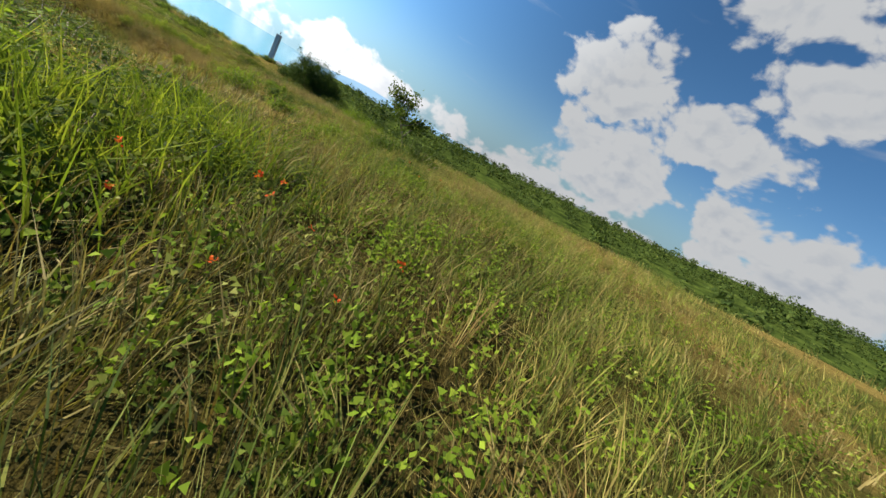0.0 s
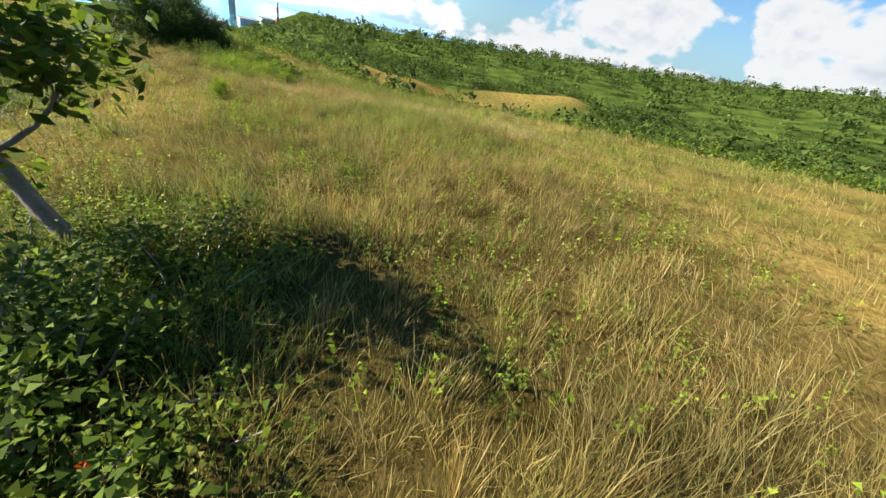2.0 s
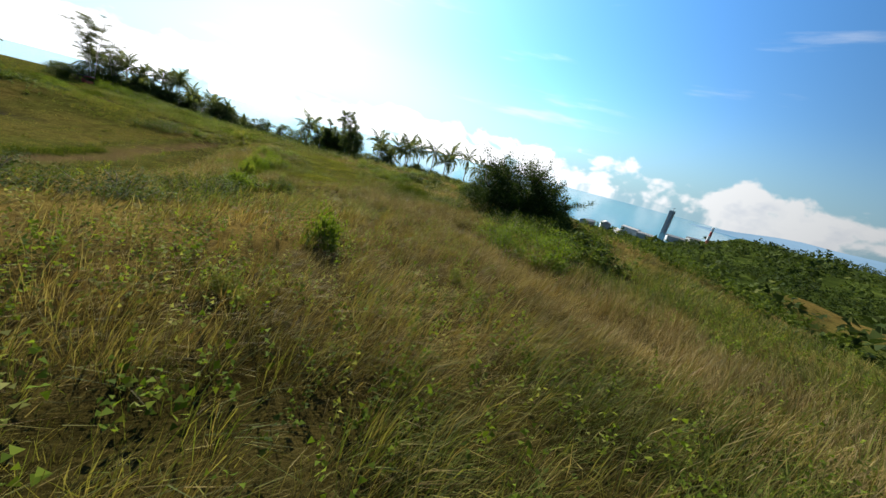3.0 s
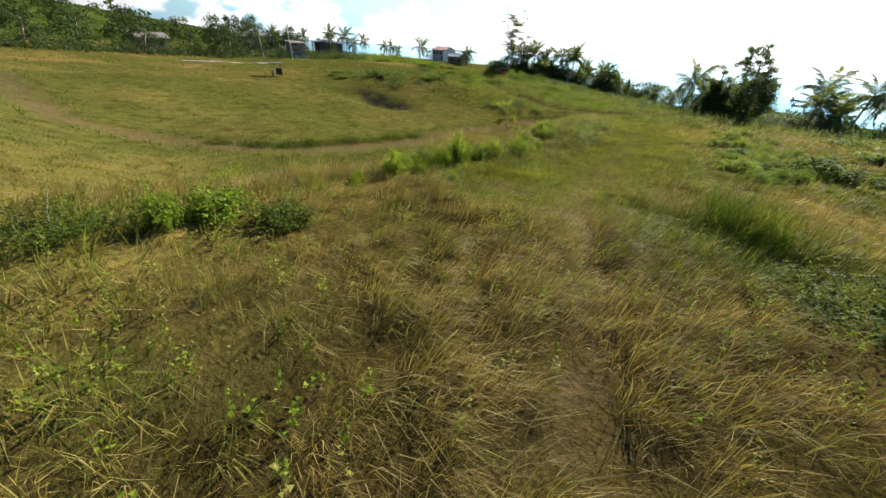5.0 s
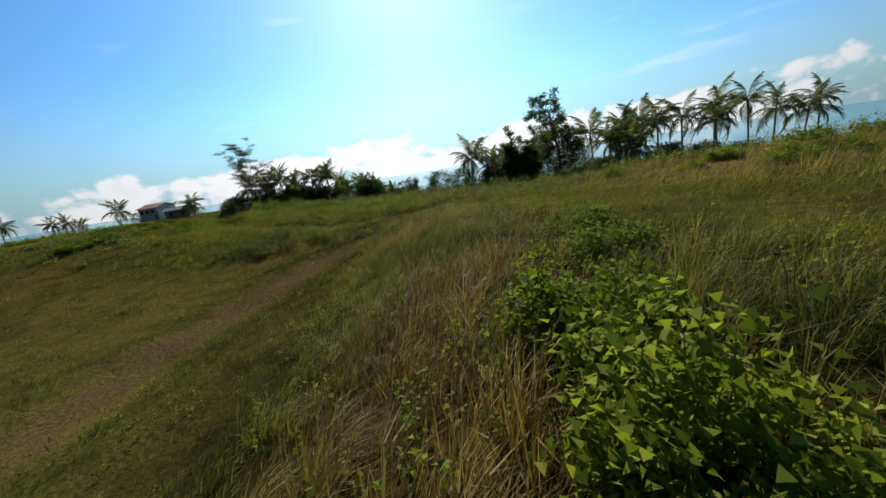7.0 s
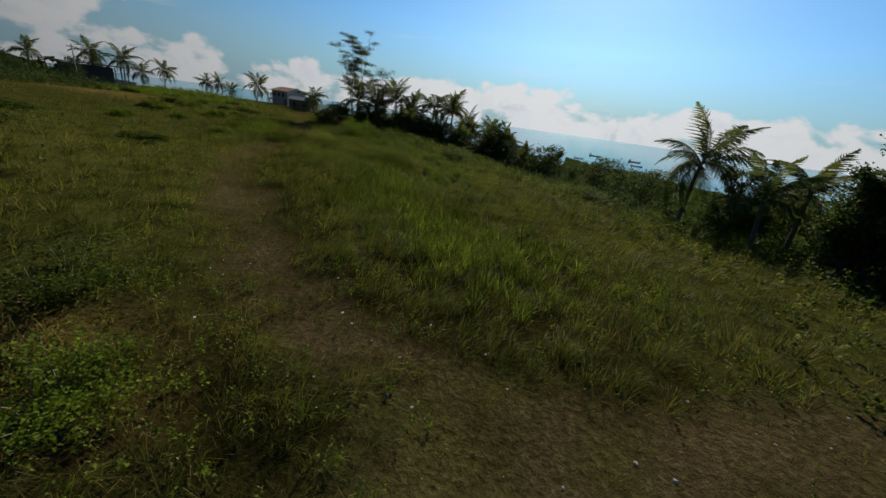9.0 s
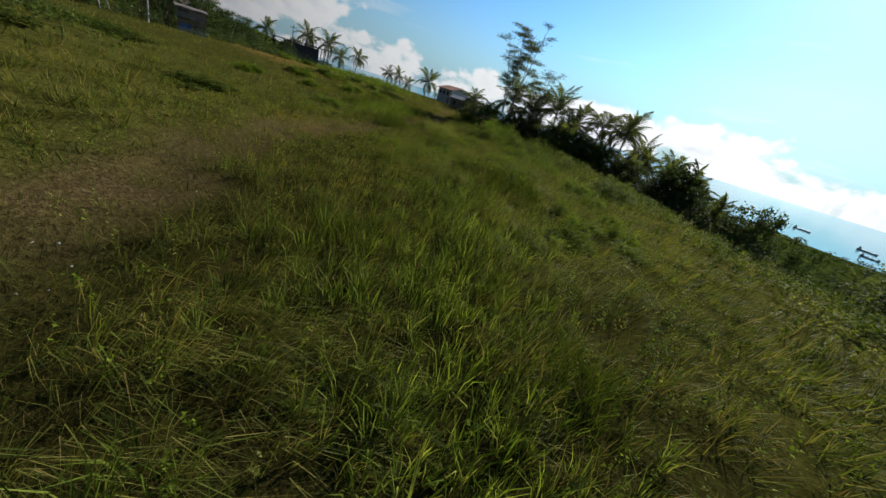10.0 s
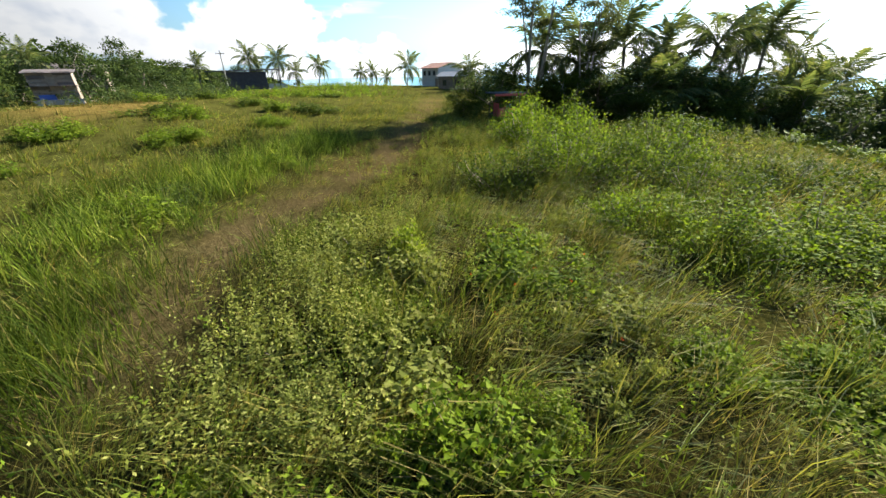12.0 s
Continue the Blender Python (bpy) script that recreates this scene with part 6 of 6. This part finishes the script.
def dark_building():
    turn = 72.0                        # the long side runs across the view from the meadow
    b = stand("unfinished_building", -113.0, 64.4, "low charcoal building with a flat overhanging roof and open porch", "building", turn=turn, z=-1.0, sink=0)
    bm = fresh(box, -1.4, 2.6, 1.85, 8.8, 0.2, 3.9)
    box(bm, -1.4, -2.6, 1.85, 8.8, 0.2, 3.9)
    box(bm, -5.7, 0, 1.85, 0.2, 5.0, 3.9)
    box(bm, 2.9, 0, 1.85, 0.2, 5.0, 3.9)
    part("wall", bm, b, mat=M_DARKWALL)
    for k in range(15):
        part("board", fresh(box, -1.4, 2.73, 0.15 + 0.25 * k, 8.8, 0.03, 0.2), b, mat=M_DARKWALL)
        part("board", fresh(box, -1.4, -2.73, 0.15 + 0.25 * k, 8.8, 0.03, 0.2), b, mat=M_DARKWALL)
    roof = part("roof", fresh(box, 0, 0, 0, 14.8, 6.8, 0.2, 0, 0.02), b, mat=M_DARKWALL)
    roof.matrix_basis = pose(-1.3, 0, 4.1, 0, -1.2, 0)
    for x in (-8.2, 4.4, 5.6):
        for y in (-2.8, 2.8):
            part("post", fresh(box, x, y, 1.95, 0.18, 0.18, 4.1), b, mat=M_STEEL)
    part("beam", fresh(box, -7.0, 2.8, 2.9, 2.4, 0.12, 0.14), b, mat=M_STEEL)
    part("porch_floor", fresh(box, 4.6, 0, 0.1, 3.2, 5.6, 0.3), b, mat=M_CONCRETE)
    part("parapet", fresh(box, 5.2, 2.75, 0.75, 3.6, 0.12, 1.0), b, "white parapet", M_WHITE)
    part("parapet", fresh(box, 5.2, -2.75, 0.75, 3.6, 0.12, 1.0), b, "white parapet", M_WHITE)


def plank_shack():
    s = stand("shack", -88.4, 32.4, "weathered two-tier plank shack with a blue tarpaulin", "shack", turn=84.0, sink=0.1)
    bm = fresh(box, 0, 1.6, 1.9, 4.0, 0.12, 3.9)
    box(bm, -1.95, 0, 1.9, 0.12, 3.1, 3.9)
    box(bm, 1.95, 0, 1.9, 0.12, 3.1, 3.9)
    part("back_wall", bm, s, mat=M_WOODWALL)
    for row in range(9):
        for side in (-1, 1):
            part("plank", fresh(box, side * 1.2 + 0.05 * math.sin(5 * row + side), -1.62, 0.5 + 0.4 * row, 1.6 + 0.1 * math.cos(3 * row), 0.05, 0.35), s, mat=M_WOODWALL if (row + side) % 3 else M_RUST)
    part("door", fresh(box, 0, -1.6, 1.9, 0.75, 0.08, 3.7), s, "brown upright door boards", M_WOODWALL)
    part("eave", fresh(box, 0, -1.95, 2.3, 4.6, 0.8, 0.06, 0, 0.01), s, "rusty tin eave", M_RUST)
    roof = part("roof", fresh(box, 0, 0, 0, 4.7, 4.0, 0.07, 0, 0.01), s, mat=M_RUST)
    roof.matrix_basis = pose(0, 0, 3.95, 6, 0, 0)
    part("tarpaulin", fresh(box, -0.9, -1.75, 0.95, 1.5, 0.06, 0.8, 0, 0.02), s, "blue tarpaulin sheet", M_TARP)
    low = stand("concrete_wall", -86.2, 32.2, "low grey concrete wall in front of a shack", "wall", turn=86.0)
    part("coping", fresh(box, 0, 0, 0.62, 4.6, 0.26, 0.08), low, mat=M_CONCRETE)
    part("block_wall", fresh(box, 0, 0, 0.28, 4.4, 0.18, 0.66, 0, 0.01), low, mat=M_CONCRETE)


def slope_hut():
    x, y = -17.6, 82.4
    h = stand("hut", x, y, "small hut with a pale tin roof below the slope", "hut", turn=8.0, sink=0.4)
    bm = fresh(box, 0, 1.4, 1.0, 3.6, 0.1, 2.4)
    box(bm, 0, -1.4, 1.0, 3.6, 0.1, 2.4)
    box(bm, -1.75, 0, 1.0, 0.1, 2.7, 2.4)
    box(bm, 1.75, 0, 1.0, 0.1, 2.7, 2.4)
    part("wall", bm, h, mat=M_WOODWALL)
    roof = part("roof", fresh(box, 0, 0, 0, 4.6, 3.8, 0.06, 0, 0.01), h, "pale tin sheet", M_TIN)
    roof.matrix_basis = pose(0, 0, 2.35, 9, 0, 0)
    part("door", fresh(box, 0.4, -1.46, 0.7, 0.8, 0.06, 1.8), h, mat=M_STEEL)


def utility_pole(x, y, height, lean, seed):
    p = stand("utility_pole", x, y, "grey concrete utility pole with a crossarm", "pole", "utility poles", turn=25.0 * seed, sink=0.3)
    top = (lean[0], lean[1], height)
    part("shaft", fresh(rod, (0, 0, 0), top, 0.14, 0.09, 10), p, mat=M_POLE)
    part("crossarm", fresh(box, lean[0], lean[1], height - 0.5, 1.7, 0.1, 0.12, 0, 0.01), p, mat=M_WOODWALL)
    for k in (-0.75, -0.25, 0.3, 0.75):
        part("insulator", fresh(rod, (lean[0] + k, lean[1], height - 0.44), (lean[0] + k, lean[1], height - 0.24), 0.05, 0.03), p, mat=M_WHITE)
    if seed == 1:
        part("transformer", fresh(rod, (lean[0] + 0.3, lean[1] + 0.1, height - 1.7), (lean[0] + 0.3, lean[1] + 0.1, height - 1.0), 0.22, 0.22, 12), p, mat=M_CONCRETE)


def wheel(parent, x, y, r, w=0.1):
    wh = part("wheel", fresh(rod, (x, y - w / 2, r), (x, y + w / 2, r), r * 0.62, r * 0.62, 14), parent, mat=M_STEEL)
    bm = bmesh.new()
    ring = []
    for i in range(16):
        a = 2 * math.pi * i / 16
        ring.append([bm.verts.new((x + (r - 0.05 + 0.05 * math.cos(b)) * math.cos(a), y + w * 0.5 * math.sin(b), r + (r - 0.05 + 0.05 * math.cos(b)) * math.sin(a))) for b in np.linspace(0, 2 * np.pi, 6, endpoint=False)])
    for i in range(16):
        for j in range(6):
            bm.faces.new((ring[i][j], ring[i][(j + 1) % 6], ring[(i + 1) % 16][(j + 1) % 6], ring[(i + 1) % 16][j]))
    part("tyre", bm, wh, mat=M_RUBBER)


def motor_tricycle(x, y, turn, paint, label):
    """A motorcycle with a roofed sidecar, heading along its own +x."""
    t = stand("motor_tricycle", x, y, label, "tricycle", "motor tricycles", turn=turn, sink=0.02)
    wheel(t, 0.75, 0.35, 0.3), wheel(t, -0.6, 0.35, 0.3), wheel(t, -0.1, -0.75, 0.27)
    part("engine", fresh(box, 0.08, 0.35, 0.42, 0.42, 0.28, 0.32, 0, 0.04), t, mat=M_STEEL)
    part("fuel_tank", fresh(box, 0.22, 0.35, 0.78, 0.46, 0.26, 0.2, 0, 0.06), t, mat=paint)
    part("seat", fresh(box, -0.32, 0.35, 0.8, 0.7, 0.26, 0.12, 0, 0.04), t, mat=M_RUBBER)
    part("fork", fresh(rod, (0.78, 0.35, 0.3), (0.5, 0.35, 1.05), 0.035, 0.035), t, mat=M_STEEL)
    part("handlebar", fresh(rod, (0.48, 0.05, 1.08), (0.48, 0.65, 1.08), 0.02, 0.02), t, mat=M_STEEL)
    part("headlight", fresh(rod, (0.58, 0.35, 0.95), (0.7, 0.35, 0.95), 0.07, 0.08, 12), t, mat=M_WHITE)
    bm = fresh(box, 0, -0.5, 0.42, 1.5, 0.8, 0.1, 0, 0.02)
    box(bm, -0.72, -0.5, 0.8, 0.06, 0.8, 0.8, 0, 0.02)
    box(bm, 0.72, -0.5, 0.66, 0.06, 0.8, 0.5, 0, 0.02)
    box(bm, 0, -0.9, 0.66, 1.5, 0.05, 0.5, 0, 0.02)
    part("sidecar", bm, t, mat=paint)
    part("bench", fresh(box, -0.45, -0.5, 0.68, 0.45, 0.7, 0.12, 0, 0.03), t, mat=M_RUBBER)
    for px, py in ((0.72, -0.88), (-0.72, -0.88), (0.72, 0.1), (-0.72, 0.62)):
        part("roof_post", fresh(rod, (px, py, 0.5), (px, py, 1.72), 0.02, 0.02, 6), t, mat=M_STEEL)
    roof = part("roof", fresh(box, 0, -0.12, 1.76, 2.1, 1.75, 0.09, 0, 0.03), t, "dark canopy roof", M_STEEL)
    part("roof_rim", fresh(box, 0, -1.0, 1.68, 2.1, 0.05, 0.14, 0, 0.01), t, mat=paint)


def ship(az, dist, length, seed):
    x, y = -0.3 - dist * math.sin(radians(az)), -1.7 + dist * math.cos(radians(az))
    s = tagged(new("cargo_ship"), "dark cargo ship at anchor on the sea", "ship", "ships at anchor")
    s.matrix_basis = pose(x, y, -48.1, 0, 0, az + (8 if seed % 2 else -12))
    bm = bmesh.new()
    rings = []
    for f, wide, rise in ((-0.5, 0.7, 1.15), (-0.42, 1, 1.05), (0.3, 1, 1.0), (0.42, 0.7, 1.2), (0.5, 0.06, 1.45)):
        w, z = length * 0.075 * wide, length * 0.07 * rise
        rings.append([bm.verts.new(v) for v in ((f * length * 0.97, -w * 0.7, -0.5), (f * length, -w, z), (f * length, w, z), (f * length * 0.97, w * 0.7, -0.5))])
    for a, b in zip(rings, rings[1:]):
        for k in range(4):
            bm.faces.new((a[k], a[(k + 1) % 4], b[(k + 1) % 4], b[k]))
    bm.faces.new(rings[0]), bm.faces.new(rings[-1][::-1])
    part("hull", bm, s, mat=M_HULL)
    part("bridge", fresh(box, -0.38 * length, 0, length * 0.13, length * 0.1, length * 0.12, length * 0.14), s, mat=M_WHITE)
    part("funnel", fresh(rod, (-0.44 * length, 0, length * 0.12), (-0.44 * length, 0, length * 0.24), length * 0.02, length * 0.018), s, mat=M_HULL)
    for f in (-0.12, 0.14, 0.36):
        part("derrick", fresh(rod, (f * length, 0, length * 0.06), (f * length, 0, length * 0.2), length * 0.008, length * 0.005, 6), s, mat=M_HULL)


def works_tower():
    az, dist = 57.0, 1000.0
    x, y = -1.7 + dist * math.sin(radians(az)), -46.4 + dist * math.cos(radians(az))
    t = stand("works_tower", x, y, "tall concrete works tower with a rooftop crane by the shore", "tower", turn=20, sink=2)
    base = float(ground_height(x, y))
    h = 8.0 - base
    for dx, wide in ((-5.5, 7.0), (5.5, 6.0)):
        part("shaft", fresh(box, dx, 0, h / 2, wide, 9, h, 0, 0.3), t, mat=M_CONCRETE)
        for k in range(5):
            part("floor_band", fresh(box, dx, 0, h * (0.25 + 0.17 * k), wide + 1.2, 10, 1.2), t, mat=M_CONCRETE)
    part("bridge_deck", fresh(box, 0, 0, h * 0.82, 8, 6, 3, 0, 0.2), t, mat=M_CONCRETE)
    part("crane_mast", fresh(rod, (3, 0, h), (3, 0, h + 7), 0.6, 0.5, 4), t, mat=M_STEEL)
    part("crane_jib", fresh(rod, (-5, 0, h + 5), (16, 0, h + 7), 0.5, 0.4, 4), t, mat=M_STEEL)
    az, dist = 62.0, 1000.0
    x, y = -1.7 + dist * math.sin(radians(az)), -46.4 + dist * math.cos(radians(az))
    c = stand("chimney", x, y, "banded factory chimney far off by the shore", "chimney", sink=2)
    hh = -5.0 - float(ground_height(x, y))
    for k in range(4):
        part("chimney_band", fresh(rod, (0, 0, hh * k / 4), (0, 0, hh * (k + 1) / 4), 3.4 - 0.3 * k, 3.1 - 0.3 * k, 12), c, mat=M_WHITE if k % 2 else M_REDPAINT)


def far_house(x, y, w, d, h, turn, roof_mat):
    b = stand("far_house", x, y, "small house among the trees on the hillside", "house", "houses among trees", turn=turn, sink=0.2)
    part("wall", fresh(box, 0, 0, h / 2, w, d, h), b, mat=M_WOODWALL)
    for sgn in (-1, 1):
        roof = part("roof", fresh(box, 0, 0, 0, w + 1.0, d * 0.62, 0.12), b, mat=roof_mat)
        roof.matrix_basis = pose(0, sgn * d * 0.27, h + d * 0.1, -sgn * 22.0, 0, 0)
    for k in (-0.25, 0.25):
        part("window", fresh(box, k * w, -d / 2 - 0.02, h * 0.55, 0.9, 0.06, 1.0), b, mat=M_GLASS)


white_house()
dark_building()
plank_shack()
slope_hut()
utility_pole(-79.9, 25.3, 7.3, (-0.9, 0.2), 0)
utility_pole(-84.5, 20.4, 7.0, (-0.3, -0.4), 1)
utility_pole(-104.0, 56.5, 7.5, (0.1, 0.1), 2)
motor_tricycle(-41.9, -2.6, 150, M_STEEL, "dark roofed motor tricycle parked on the mown grass")
motor_tricycle(-34.3, 53.1, 60, M_REDPAINT, "red and blue roofed motor tricycle parked under the trees")
for k, (az, dist, length) in enumerate(((-3.3, 975, 27), (-1.2, 800, 19), (-8.6, 990, 28), (3.0, 985, 25), (-9.0, 845, 23))):
    ship(az, dist, length, k)
works_tower()


def pale_track():
    """A strip of bleached concrete road laid over the far side of the mown field."""
    line = np.array([(-71.2, -3), (-70.4, -0.6), (-69, 4.5), (-68.2, 9), (-67.8, 12.9)], float)
    run = np.concatenate(([0], np.cumsum(np.hypot(*np.diff(line, axis=0).T))))
    u = np.linspace(0, run[-1], 60)
    x, y = np.interp(u, run, line[:, 0]), np.interp(u, run, line[:, 1])
    ways = np.stack([np.gradient(x), np.gradient(y)], -1)
    ways /= np.linalg.norm(ways, axis=1, keepdims=True)
    bm, rings = bmesh.new(), []
    for px, py, (wx, wy) in zip(x, y, ways):
        half = 0.35 + 0.1 * math.sin(px * 1.7 + py)
        sides = [(px - wy * half, py + wx * half), (px + wy * half, py - wx * half)]
        z = [float(ground_height(*q)) for q in sides]
        rings.append([bm.verts.new((*q, h + up)) for q, h in zip(sides, z) for up in (0.06, -0.15)])
    for a, b in zip(rings, rings[1:]):
        for p, q in ((0, 2), (2, 3), (1, 0)):
            bm.faces.new((a[p], b[p], b[q], a[q]))
    me = bpy.data.meshes.new("pavement")
    bm.to_mesh(me)
    bm.free()
    me.materials.append(M_CONCRETE)
    tagged(new("pavement", me), "pale concrete road along the far side of the mown field", "road", kind="structure")


pale_track()
for x, y, w, d, h, turn, rm in ((-103, 3, 6, 5, 3.0, 95, M_RUST), (-118, 36, 8, 6, 4.5, 80, M_RUST), (-72.5, 89.5, 6, 4, 2.6, 10, M_TIN)):
    far_house(x, y, w, d, h, turn, rm)


def harbour_shed(az, dist, wide, deep, tall, turn):
    x, y = 4.4 + dist * math.sin(radians(az)), -44.9 + dist * math.cos(radians(az))
    b = stand("harbour_shed", x, y, "pale harbour shed by the far shore", "shed", "harbour sheds", turn=turn, sink=1.0)
    part("wall", fresh(box, 0, 0, tall / 2, wide, deep, tall), b, mat=M_WHITE)
    for sgn in (-1, 1):
        roof = part("roof", fresh(box, 0, 0, 0, wide + 1.0, deep * 0.56, 0.4), b, mat=M_TIN)
        roof.matrix_basis = pose(0, sgn * deep * 0.25, tall + deep * 0.09, -sgn * 20.0, 0, 0)
    for k in (-0.3, 0.0, 0.3):
        part("door", fresh(box, k * wide, -deep / 2 - 0.1, tall * 0.35, wide * 0.12, 0.3, tall * 0.7), b, mat=M_STEEL)


for k, (az, dist, wide, deep, tall) in enumerate(((47, 560, 26, 12, 7), (49.5, 600, 34, 14, 9), (51.5, 575, 18, 10, 6), (53, 640, 30, 12, 10), (55, 620, 22, 12, 8), (58.5, 760, 30, 14, 10), (60.5, 800, 24, 12, 12))):
    harbour_shed(az, dist, wide, deep, tall, 20 + 23 * k)

# ---- stones on the bare ground ----


def stones():
    rng = np.random.default_rng(151)
    pale = plain("pale_stone", (0.36, 0.34, 0.31), 0.9, 0, 0.3, 8, 0.4, 60)
    shapes = []
    for k in range(4):
        bm = bmesh.new()
        bmesh.ops.create_icosphere(bm, subdivisions=1, radius=1.0)
        for v in bm.verts:
            v.co *= rng.uniform(0.7, 1.15)
        me = bpy.data.meshes.new("stone")
        bm.to_mesh(me)
        bm.free()
        me.materials.append(pale)
        shapes.append(me)
    n = 0
    while n < 90:
        x, y = rng.uniform(-14, 6), rng.uniform(2, 18)
        if near_line(x, y, HOUSE_TRAIL) > 1.6 and near_line(x, y, LOW_TRAIL) > 1.0:
            continue
        s = 0.012 + 0.026 * rng.random() ** 3
        ob = tagged(new("stone", shapes[n % 4]), "small pale stone lying on the trail", "stone", "stones on the trail")
        ob.matrix_basis = pose(x, y, float(ground_height(x, y)) + s * 0.2, rng.uniform(0, 40), 0, rng.uniform(0, 360)) @ Matrix.Diagonal((s * 1.3, s, s * 0.6, 1))
        n += 1


stones()
